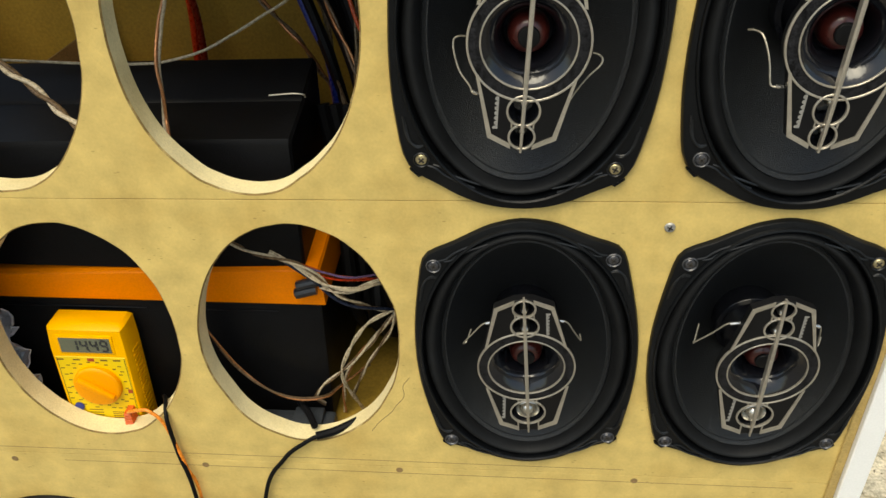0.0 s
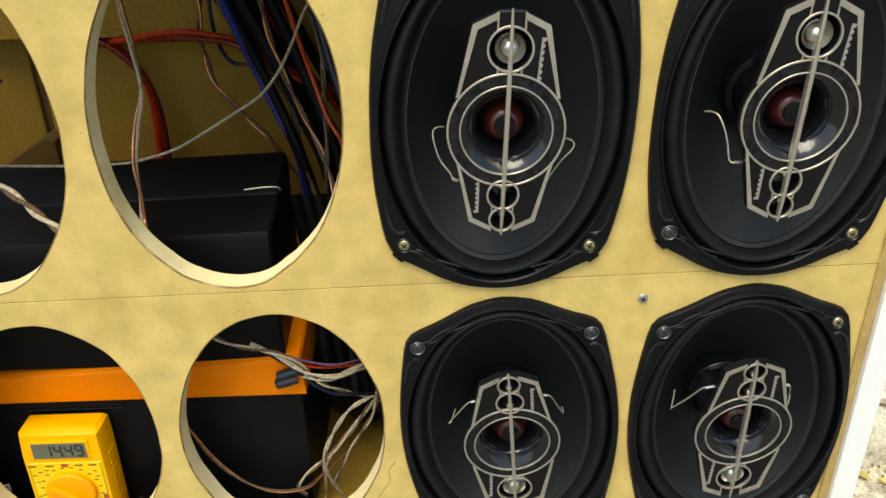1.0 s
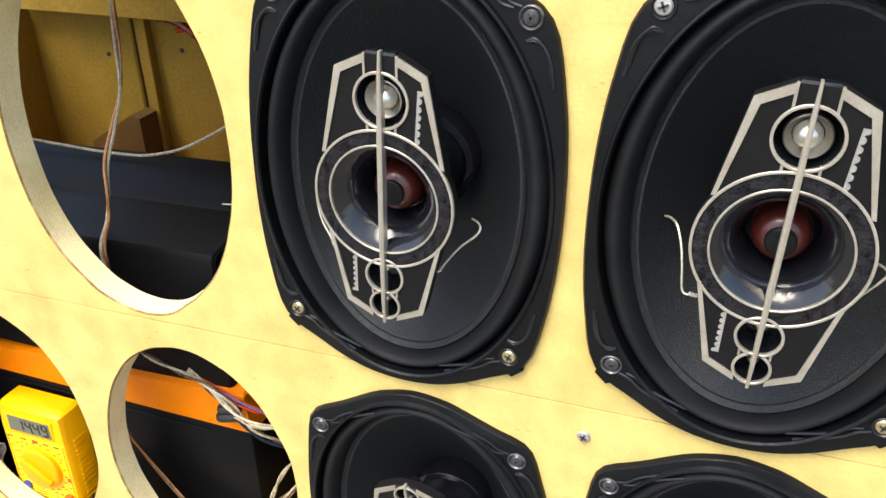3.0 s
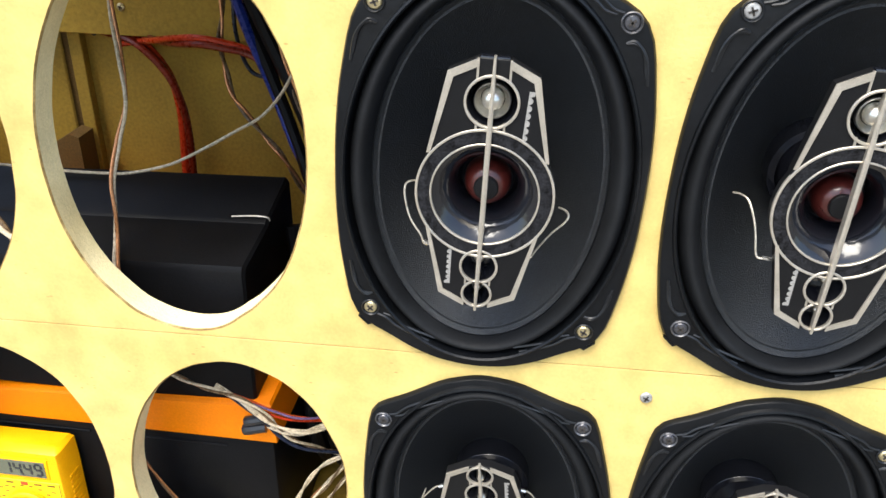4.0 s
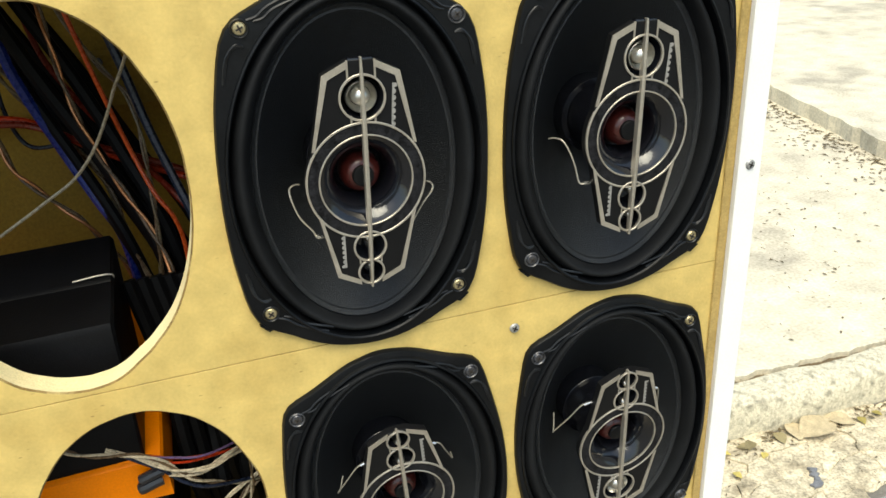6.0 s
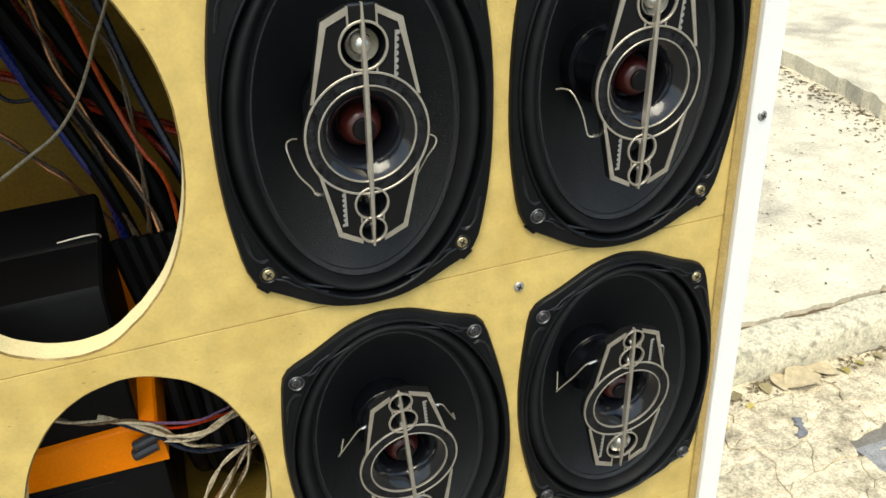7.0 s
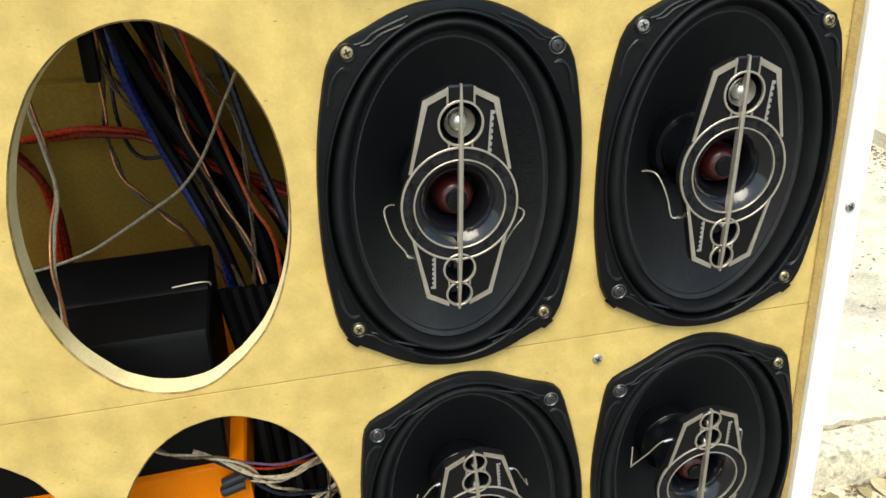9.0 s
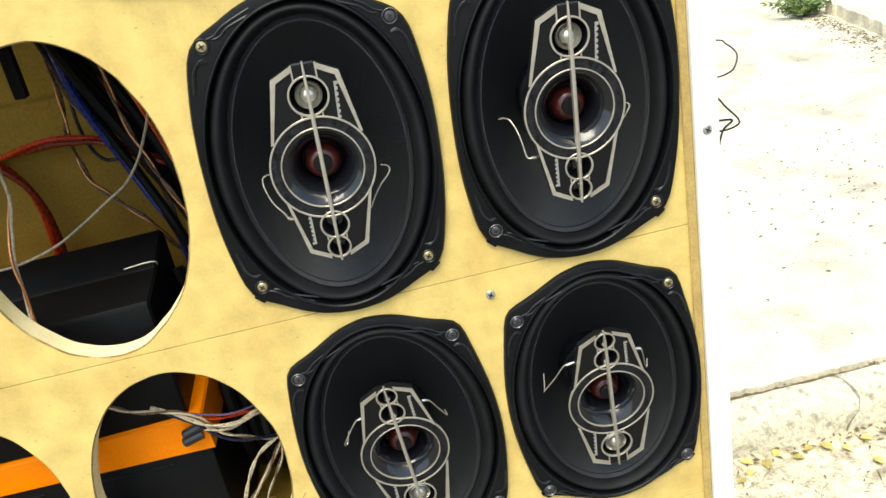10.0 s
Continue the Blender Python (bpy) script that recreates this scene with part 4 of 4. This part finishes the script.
cable("speaker_wire", [(-0.3195, 0.27, 1.3729), (-0.3151, 0.27, 1.3317), (-0.2845, 0.265, 1.2912), (-0.2476, 0.23, 1.2475), (-0.2214, 0.205, 1.2092), (-0.2039, 0.17, 1.169), (-0.2028, 0.155, 1.1415), (-0.2007, 0.135, 1.0577)], 0.0013, M_SHADEW, "clear tinned speaker wire in the bundle", pair=M_TANW, pitch=0.07, group=IN)
cable("speaker_wire", [(-0.3228, 0.265, 1.3887), (-0.3076, 0.255, 1.3173), (-0.2706, 0.235, 1.273), (-0.2422, 0.215, 1.2283), (-0.227, 0.185, 1.1719), (-0.2084, 0.155, 1.1259)], 0.0013, M_SHADEW, "pale twin wire in the bundle", pair=M_TANW, pitch=0.07, group=IN)
# black cables added as a dark mass for the shaded gap right of the battery
for k in range(8):
    x = -0.216 + 0.010 * k
    cable("cable", [(x - 0.020, 0.150, 1.170), (x - 0.006, 0.130, 1.100), (x, 0.104 + 0.012 * (k % 3), 1.040), (x + 0.004, 0.106 + 0.008 * (k % 2), 0.990), (x + 0.012, 0.135, 0.955 - 0.006 * (k % 3)), (x + 0.045, 0.200, 0.932), (x + 0.075, 0.27, 0.920)], 0.0062, M_BLACKW, "added thick black cable darkening the shaded gap by the battery", group=IN)
bm = bmesh.new()
box(bm, -0.297, -0.287, 0.096, 0.106, 1.352, 1.400, 0.002)
single("plug", bm, M_BLACK, "black plug hanging at the top of a cut-out", "plug")
cable("speaker_wire", [(-0.470, 0.08, 1.262), (-0.443, 0.06, 1.238), (-0.418, 0.05, 1.224), (-0.374, 0.022, 1.205), (-0.350, 0.030, 1.195)], 0.0018, M_SILVERW, "clear twin wire across a cut-out", pair=M_TANW, pitch=0.05, group=IN)
# lower cut-out
cable("speaker_wire", [(-0.318, 0.030, 1.135), (-0.300, 0.026, 1.122), (-0.288, 0.022, 1.117), (-0.274, 0.03, 1.102), (-0.256, 0.03, 1.097), (-0.238, 0.028, 1.093), (-0.224, 0.028, 1.082), (-0.208, 0.03, 1.062), (-0.179, 0.05, 1.035), (-0.15, 0.06, 1.025)], 0.00098, M_SILVERW, "clear twin wire crossing a lower cut-out", pair=M_TANW, pitch=0.045, group=IN)
cable("wire", [(-0.256, 0.032, 1.0975), (-0.240, 0.030, 1.086), (-0.228, 0.030, 1.076), (-0.216, 0.03, 1.062), (-0.200, 0.034, 1.050), (-0.170, 0.05, 1.036)], 0.0014, M_NAVYW, "dark sleeved wire above the orange lid", group=IN)
cable("speaker_wire", [(-0.262, 0.034, 1.100), (-0.245, 0.03, 1.093), (-0.22, 0.026, 1.077), (-0.197, 0.026, 1.073), (-0.175, 0.04, 1.071), (-0.15, 0.05, 1.072)], 0.00098, M_WHITEW, "off-white twin wire above the battery", pair=M_SILVERW, pitch=0.07, group=IN)
cable("speaker_wire", [(-0.225, 0.030, 1.072), (-0.205, 0.028, 1.068), (-0.185, 0.034, 1.074), (-0.16, 0.045, 1.080)], 0.00098, M_SILVERW, "pale twin wire above the battery", pair=M_WHITEW, pitch=0.07, group=IN)
cable("wire", [(-0.262, 0.037, 1.094), (-0.24, 0.036, 1.088), (-0.212, 0.036, 1.078), (-0.177, 0.05, 1.066), (-0.15, 0.06, 1.064)], 0.00098, M_ORW, "copper-orange wire above the battery", group=IN)
cable("wire", [(-0.250, 0.034, 1.091), (-0.222, 0.032, 1.084), (-0.200, 0.034, 1.078), (-0.17, 0.05, 1.074)], 0.0009, M_VIOLETW, "violet wire above the orange lid", group=IN)
cable("wire", [(-0.244, 0.034, 1.090), (-0.225, 0.034, 1.079), (-0.205, 0.036, 1.074), (-0.175, 0.05, 1.067)], 0.00098, M_REDW, "thin red wire above the orange lid", group=IN)
cable("speaker_wire", [(-0.14, 0.055, 1.050), (-0.169, 0.05, 1.037), (-0.194, 0.045, 1.023), (-0.213, 0.045, 0.989), (-0.218, 0.045, 0.964), (-0.208, 0.058, 0.922), (-0.205, 0.062, 0.911)], 0.00098, M_SILVERW, "looped clear speaker wire", pair=M_WHITEW, pitch=0.05, group=IN)
cable("speaker_wire", [(-0.14, 0.06, 1.048), (-0.17, 0.055, 1.03), (-0.191, 0.05, 1.001), (-0.213, 0.045, 0.977), (-0.235, 0.042, 0.957), (-0.242, 0.042, 0.943), (-0.236, 0.046, 0.932)], 0.00098, M_TANW, "looped brown speaker wire beside the battery", pair=M_SILVERW, pitch=0.05, group=IN)
cable("speaker_wire", [(-0.15, 0.065, 1.035), (-0.17, 0.06, 1.021), (-0.186, 0.055, 1.007), (-0.206, 0.055, 0.979), (-0.219, 0.055, 0.95), (-0.222, 0.058, 0.911)], 0.0009, M_SILVERW, "copper speaker wire beside the battery", pair=M_COPPER, pitch=0.05, group=IN)
cable("speaker_wire", [(-0.165, 0.05, 1.10), (-0.168, 0.05, 1.06), (-0.172, 0.05, 1.022), (-0.184, 0.05, 0.998), (-0.198, 0.05, 0.973), (-0.213, 0.06, 0.932)], 0.0009, M_TANW, "brown twin wire dropping beside the battery", pair=M_SILVERW, pitch=0.05, group=IN)
cable("speaker_wire", [(-0.330, 0.022, 1.065), (-0.318, 0.022, 1.032), (-0.304, 0.03, 0.989), (-0.282, 0.03, 0.964), (-0.259, 0.032, 0.951), (-0.235, 0.04, 0.946), (-0.224, 0.06, 0.941), (-0.20, 0.08, 0.95)], 0.0009, M_COPPER, "copper wire curving along the battery", pair=M_TANW, pitch=0.15, group=IN)
# test leads
cable("test_lead", [(-0.3975, 0.0140, 0.9455), (-0.3955, 0.0090, 0.9500), (-0.389, 0.002, 0.9585), (-0.380, -0.002, 0.9640), (-0.370, -0.004, 0.9655), (-0.359, -0.0045, 0.950), (-0.350, -0.0045, 0.901), (-0.344, -0.0045, 0.860), (-0.350, -0.0045, 0.70), (-0.36, -0.02, 0.50), (-0.37, -0.04, 0.0022)], 0.0015, M_LEAD, "orange test lead hanging over the board", "test lead")
cable("test_lead", [(-0.372, 0.030, 0.950), (-0.362, 0.012, 0.964), (-0.3565, -0.0045, 0.956), (-0.354, -0.0045, 0.915), (-0.346, -0.0095, 0.870), (-0.348, -0.0045, 0.70), (-0.34, -0.02, 0.5), (-0.33, -0.04, 0.0022)], 0.0018, M_BLACKW, "black test lead hanging over the board", "test lead")
cable("black_cable", [(-0.150, 0.045, 0.960), (-0.176, 0.03, 0.953), (-0.196, 0.016, 0.948), (-0.219, 0.004, 0.943), (-0.234, -0.003, 0.943)], 0.0035, M_BLACKW, "thick black probe resting on a cut-out rim", "test probe")
cable("black_cable", [(-0.232, -0.002, 0.943), (-0.244, -0.0045, 0.936), (-0.264, -0.0045, 0.915), (-0.286, -0.0045, 0.866), (-0.31, -0.0045, 0.70), (-0.32, -0.02, 0.5), (-0.31, -0.04, 0.0022)], 0.0019, M_BLACKW, "black cable running down the board", "test lead")
bm = bmesh.new()
tube(bm, [(-0.258, 0.044, 0.935), (-0.247, 0.028, 0.938), (-0.238, 0.010, 0.941)], 0.0030, 8, 5)
single("crocodile_clip", bm, M_BLACK, "black insulated crocodile clip on the rim", "clip")


# ---------------------------------------------------------------- outdoors
M_ROAD = mat("dusty asphalt roadway", (0.17, 0.155, 0.13), 0.9, vary=0.3, scale=9, fine=120, bump=0.8, bump_scale=90, second=(0.27, 0.24, 0.18), amount=0.8, spec=0.2)
M_PATCH = mat("worn asphalt patch", (0.26, 0.255, 0.25), 0.9, vary=0.35, scale=40, fine=260, bump=1.0, bump_scale=160, spec=0.2)
M_WALK = mat("sun-bleached concrete", (0.62, 0.555, 0.415), 0.9, vary=0.24, scale=9, fine=90, bump=1.0, bump_scale=70, second=(0.30, 0.27, 0.215), amount=0.8, spec=0.2)
M_CURB = mat("weathered kerb concrete", (0.56, 0.51, 0.38), 0.9, vary=0.35, scale=110, fine=420, bump=1.3, bump_scale=190, second=(0.19, 0.175, 0.13), amount=0.8, spec=0.2)
M_DIRT = mat("dry soil and straw", (0.12, 0.085, 0.045), 0.95, vary=0.5, scale=60, fine=300, bump=1.0, bump_scale=120)
M_LEAF = mat("dry yellow leaf", (0.46, 0.37, 0.10), 0.7, vary=0.2, scale=80, random_hue=0.35)
M_STRAW = mat("pale tan dead leaf", (0.47, 0.38, 0.23), 0.75, vary=0.3, scale=70, bump=0.6, bump_scale=120)
M_TAR = mat("old tar stain", (0.17, 0.172, 0.18), 0.6, vary=0.3, scale=90, bump=0.5)
M_LITTER = mat("dark dry litter", (0.13, 0.098, 0.05), 0.8, vary=0.5, scale=80)
M_BROWN = mat("dry brown leaf", (0.25, 0.205, 0.10), 0.7, vary=0.2, scale=80, random_hue=0.3)
M_GREEN = mat("weed leaf", (0.11, 0.16, 0.04), 0.55, vary=0.3, scale=30)

bm = bmesh.new()
lim = 300.0
loft(bm, [[(-lim, -lim, 0.0), (lim, -lim, 0.0)], [(-lim, lim, 0.0), (lim, lim, 0.0)]], False)
single("ground", bm, M_ROAD, "dusty grey asphalt roadway", "ground", kind="structure", smooth=False)

rng = random.Random(4)


def slab(name, outline, z0, z1, material, label, rough=0.004):
    """A cast slab with an uneven top, from a loop in x-y."""
    bm = bmesh.new()
    top = [bm.verts.new((x, y, z1 + rough * noise.noise((x * 3, y * 3, 1)))) for x, y in outline]
    edges = [bm.edges.new((top[i], top[(i + 1) % len(top)])) for i in range(len(top))]
    bmesh.ops.triangle_fill(bm, use_beauty=True, edges=edges, normal=(0, 0, 1))
    low = [bm.verts.new((x, y, z0)) for x, y in outline]
    for i in range(len(top)):
        j = (i + 1) % len(top)
        bm.faces.new((top[i], top[j], low[j], low[i]))
    return single(name, bm, material, label, "pavement", kind="structure", smooth=False)


def jagged(x0, y0, x1, y1, n, amp, seed):
    out = []
    for i in range(n + 1):
        t = i / n
        k = amp * (noise.noise((t * n * 0.23, seed, 0)) + 0.5 * noise.noise((t * n * 0.8, seed, 3)))
        dx, dy = x1 - x0, y1 - y0
        l = math.hypot(dx, dy)
        out.append((x0 + dx * t - dy / l * k, y0 + dy * t + dx / l * k))
    return out


slab("pavement", [(-8, 12), (-8, 1.15)] + jagged(-2, 1.147, 5, 1.160, 620, 0.018, 2) + [(12, 1.17), (12, 12)], -0.02, 0.110, M_WALK, "sun-bleached concrete pavement with a broken edge")
slab("driveway_slab", jagged(2.58, 1.30, 3.20, 4.90, 90, 0.03, 6) + [(3.7, 5.4), (4.6, 9.0), (11, 9.0), (11, 1.30)], 0.10, 0.190, M_WALK, "raised concrete driveway slab")
slab("asphalt_patch", jagged(1.28, 0.20, 1.22, 0.72, 20, 0.03, 9) + jagged(1.22, 0.72, 2.6, 0.80, 30, 0.03, 11) + [(2.6, 0.2)], -0.02, 0.006, M_PATCH, "worn grey asphalt patch in the roadway")


slab("tar_stain", jagged(1.126, 0.800, 1.164, 0.866, 14, 0.020, 3) + jagged(1.180, 0.858, 1.146, 0.797, 14, 0.018, 8), -0.004, 0.0125, M_TAR, "small dark tar stain on the roadway", 0.001)

bm = bmesh.new()
loft(bm, [[(-7.9 + 0.05 * i, 1.090 + k[0], k[1] + 0.006 * noise.noise((i * 0.7, k[0] * 90, 3))) for k in ((0.0, 0.02), (0.0, 0.090), (0.045, 0.094), (0.120, 0.090), (0.120, 0.02))] for i in range(322)], True, True, True)
single("soil_joint", bm, M_DIRT, "dry brown soil in the joint behind the kerb", "soil", kind="structure")

CRACK = (-0.078, -0.062, -0.036, -0.028, -0.031, -0.036, -0.042, -0.042, -0.042)


def kerb(x0, x1, seed):
    bm = bmesh.new()
    prof = [(1.026, -0.02), (1.030, 0.03), (1.037, 0.066), (1.048, 0.090), (1.068, 0.103), (1.100, 0.109), (1.128, 0.107), (1.134, 0.06), (1.134, -0.02)]
    loops = []
    n = int((x1 - x0) / 0.03)
    for i in range(n + 1):
        x = x0 + (x1 - x0) * i / n
        end = min(i, n - i)
        loops.append([(x + max(0.0, 1 - end / 6) * CRACK[k] + (0.006 * noise.noise((y * 60, z * 60, 7)) if end == 0 else 0), y + 0.02 * (x - 1) * 0.6 + 0.010 * noise.noise((x * 5, z * 20, seed)) + 0.005 * noise.noise((x * 24, z * 70, seed)), z + (0.007 * noise.noise((x * 6, y * 25, seed + 3)) + 0.004 * noise.noise((x * 28, y * 60, seed)) if z > 0 else 0) - (0.004 if end == 0 and z > 0.05 else 0)) for k, (y, z) in enumerate(prof)])
    loft(bm, loops, True, True, True)
    return single("kerb_stone", bm, M_CURB, "weathered rounded concrete kerb section", "kerb", "kerb sections", kind="structure")


for i, (a, b) in enumerate(((-7.9, -6.9), (-6.89, -5.9), (-5.89, -4.9), (-4.89, -3.9), (-3.89, -2.9), (-2.89, -1.91), (-1.9, -0.95), (-0.94, 0.13), (0.138, 1.0445), (1.0515, 2.1), (2.104, 3.1), (3.11, 4.2), (4.21, 5.2), (5.21, 6.2), (6.21, 7.2), (7.21, 8.2))):
    kerb(a, b, i - 6)


def curl_leaf(size, seed, curl=0.5):
    r = random.Random(seed)
    bm = bmesh.new()
    loops = []
    for i in range(7):
        t = i / 6
        w = size * 0.36 * math.sin(math.pi * min(0.97, max(0.03, t))) ** 0.8
        z = size * curl * (0.25 * math.sin(t * 3.1) + 0.06 * r.random())
        loops.append([(t * size - size / 2, -w, z + w * curl * 0.9), (t * size - size / 2, 0, z), (t * size - size / 2, w, z + w * curl * (0.5 + r.random()))])
    return loft(bm, loops, False)


spots = [(1.17, 0.945, 0.085, 1, 0.02), (1.08, 0.945, 0.075, 1, 0.02), (0.70, 0.955, 0.055, 0, 0), (0.78, 0.965, 0.05, 0, 0), (0.86, 0.955, 0.045, 0, 0), (1.00, 0.940, 0.05, 0, 0), (1.06, 0.945, 0.06, 1, 0),
         (0.98, 0.86, 0.05, 0, 0), (1.32, 0.95, 0.07, 1, 0), (1.42, 0.93, 0.06, 0, 0), (0.66, 0.90, 0.045, 0, 0), (1.55, 0.95, 0.06, 1, 0), (0.60, 0.95, 0.05, 1, 0), (1.09, 0.90, 0.05, 0, 0), (0.74, 0.935, 0.06, 0, 0), (0.82, 0.93, 0.05, 0, 0), (0.90, 0.945, 0.06, 0, 0), (0.94, 0.925, 0.045, 0, 0), (0.64, 0.94, 0.055, 0, 0), (0.69, 0.92, 0.05, 0, 0), (1.22, 0.95, 0.05, 0, 0), (1.27, 0.935, 0.055, 0, 0), (1.37, 0.945, 0.05, 0, 0), (1.48, 0.94, 0.05, 0, 0)]
for i, (x, y, s, brown, _) in enumerate(spots):
    ob = single("dry_leaf", curl_leaf(s * (1.0 if s > 0.09 else 0.55), i, 0.35), M_BROWN if brown else M_LEAF, "curled brown dry leaf by the kerb" if brown else "small yellow fallen leaf by the kerb", "leaf", "fallen leaves by the kerb", at=pose(x, y + 0.045, 0.0105, 0, 0, 25 + 20 * i if s > 0.09 else rng.uniform(0, 360)))

for x, y, z, turn, size, seed in ((1.285, 0.985, 0.014, 12, 0.125, 71), (1.225, 1.000, 0.012, 75, 0.075, 72), (1.365, 0.995, 0.012, -40, 0.080, 73)):
    single("dry_leaf", curl_leaf(size, seed, 0.22), M_STRAW, "large pale tan crumpled leaf by the kerb", "leaf", "fallen leaves by the kerb", at=pose(x, y, z, 0, 0, turn))

# litter: straw, leaf bits, grit
bm = bmesh.new()


def bit(x, y, z, s):
    a, w = rng.uniform(0, 6.3), s * rng.uniform(0.12, 0.5)
    c, d = math.cos(a), math.sin(a)
    h = s * rng.uniform(0.05, 0.3)
    p = [(-s, 0, 0), (0, -w, h), (s, 0, h * 0.4), (0, w, h * 0.8)]
    vs = [bm.verts.new((x + c * u - d * v, y + d * u + c * v, z + 0.0025 + k)) for u, v, k in p]
    bm.faces.new(vs)


for _ in range(520):
    x = rng.uniform(0.3, 3.0)
    bit(x, 1.026 - abs(rng.gauss(0, 0.030)), 0.008, rng.uniform(0.003, 0.013))
for _ in range(900):
    x, y = rng.uniform(0.3, 3.0), rng.uniform(0.2, 0.97)
    bit(x, y, 0.009, rng.uniform(0.002, 0.007))
for _ in range(60):
    x = rng.uniform(0.2, 3.0)
    bit(x, 1.143 + rng.gauss(0, 0.008), 0.098, rng.uniform(0.003, 0.009))
for _ in range(500):
    x = rng.uniform(0.6, 3.4)
    bit(x, rng.uniform(1.2, 5.5), 0.112, rng.uniform(0.004, 0.011))
for _ in range(260):
    x, y = rng.gauss(1.75, 0.28), rng.gauss(2.1, 0.45)
    bit(x, y, 0.112, rng.uniform(0.004, 0.012))
for _ in range(1500):
    t = rng.random()
    bit(2.58 + 0.6 * t - abs(rng.gauss(0, 0.11)), 1.3 + 3.7 * t, 0.112, rng.uniform(0.006, 0.018))
single("leaf_litter", bm, M_LITTER, "scattered straw, grit and bits of dry leaf on the pavement", "litter", kind="stuff", smooth=False)


# broken crust of the roadway: uneven plates with gaps between them
rng2 = random.Random(12)
cells = {}
GX, GY = 16, 7
for i in range(GX + 1):
    for j in range(GY + 1):
        cells[i, j] = (0.45 + 1.75 * i / GX + rng2.uniform(-0.045, 0.045), 0.42 + 0.615 * j / GY + rng2.uniform(-0.03, 0.03) * (0 if j == GY else 1))
M_CRUST = mat("dusty crust", (0.58, 0.50, 0.35), 0.92, vary=0.45, scale=34, fine=160, bump=1.0, bump_scale=70, second=(0.27, 0.225, 0.15), amount=0.9, spec=0.2, random_hue=0.08)
crust = thing("road_crust", "pale cracked crust of the roadway along the kerb", "road surface", kind="structure")
for i in range(GX):
    for j in range(GY):
        if cells[i, j][0] > 1.20 and cells[i, j][1] < 0.72:
            continue
        q = [cells[i, j], cells[i + 1, j], cells[i + 1, j + 1], cells[i, j + 1]]
        cx, cy = sum(p[0] for p in q) / 4, sum(p[1] for p in q) / 4
        lp = []
        for k in range(4):
            a, b = q[k], q[(k + 1) % 4]
            for m in range(9):
                t = m / 9
                x, y = a[0] + (b[0] - a[0]) * t, a[1] + (b[1] - a[1]) * t
                w = 0.022 * noise.noise((x * 18, y * 18, 5)) + 0.007 * noise.noise((x * 70, y * 70, 5))
                x, y = x + w, y + 0.022 * noise.noise((x * 18, y * 18, 9)) + 0.007 * noise.noise((x * 70, y * 70, 9))
                lp.append((cx + (x - cx) * 0.994, cy + (y - cy) * 0.991))
        h = rng2.uniform(0.003, 0.009)
        bm = bmesh.new()
        loops = [[(x, y, -0.004) for x, y in lp], [(x, y, h - 0.002) for x, y in lp], [(cx + (x - cx) * 0.95, cy + (y - cy) * 0.95, h + 0.002 * noise.noise((x * 30, y * 30, 2))) for x, y in lp]]
        loft(bm, loops, True, False, True)
        part("plate", bm, M_CRUST, crust)

# weed tuft at the foot of the driveway slab
weed = thing("weed", "green weed tuft growing by the driveway edge", "plant", pose(3.04, 4.95, 0.108))
for s in range(26):
    a, l = rng.uniform(0, 6.28), rng.uniform(0.12, 0.30)
    tip = Vector((math.cos(a) * l * 0.9, math.sin(a) * l * 0.7, l * rng.uniform(0.35, 0.8)))
    bm = bmesh.new()
    tube(bm, [(0, 0, 0), tip * 0.5 + Vector((0, 0, 0.03)), tip], 0.002, 4, 4)
    for k in range(26):
        t = rng.uniform(0.25, 1.0)
        c = tip * t + Vector((rng.gauss(0, 0.02), rng.gauss(0, 0.02), rng.gauss(0.01, 0.015)))
        d = Vector((rng.gauss(0, 1), rng.gauss(0, 1), rng.gauss(0, 0.5))).normalized() * rng.uniform(0.015, 0.035)
        n = d.cross(Vector((rng.gauss(0, 1), rng.gauss(0, 1), 1))).normalized() * d.length * 0.35
        vs = [bm.verts.new(q) for q in (c - d, c - n, c + d, c + n)]
        bm.faces.new(vs)
    part("stem", bm, M_GREEN, weed, smooth=False)

cable("loose_cable", [(1.9, 4.9, 0.115), (2.337, 4.777, 0.115), (2.354, 4.621, 0.115), (2.291, 4.34, 0.115), (2.136, 4.05, 0.115), (2.038, 3.95, 0.115), (1.948, 3.914, 0.115), (1.78, 3.80, 0.115), (1.72, 3.66, 0.115), (1.806, 3.60, 0.115), (1.772, 3.384, 0.115), (1.729, 3.153, 0.115), (1.668, 3.074, 0.115), (1.582, 3.06, 0.115), (1.50, 3.15, 0.117), (1.56, 3.20, 0.119), (1.70, 3.17, 0.119), (1.60, 3.05, 0.119), (1.449, 2.79, 0.115), (1.30, 2.6, 0.115), (0.9, 2.3, 0.115)], 0.0045, M_BLACKW, "black cable lying in loops on the pavement")
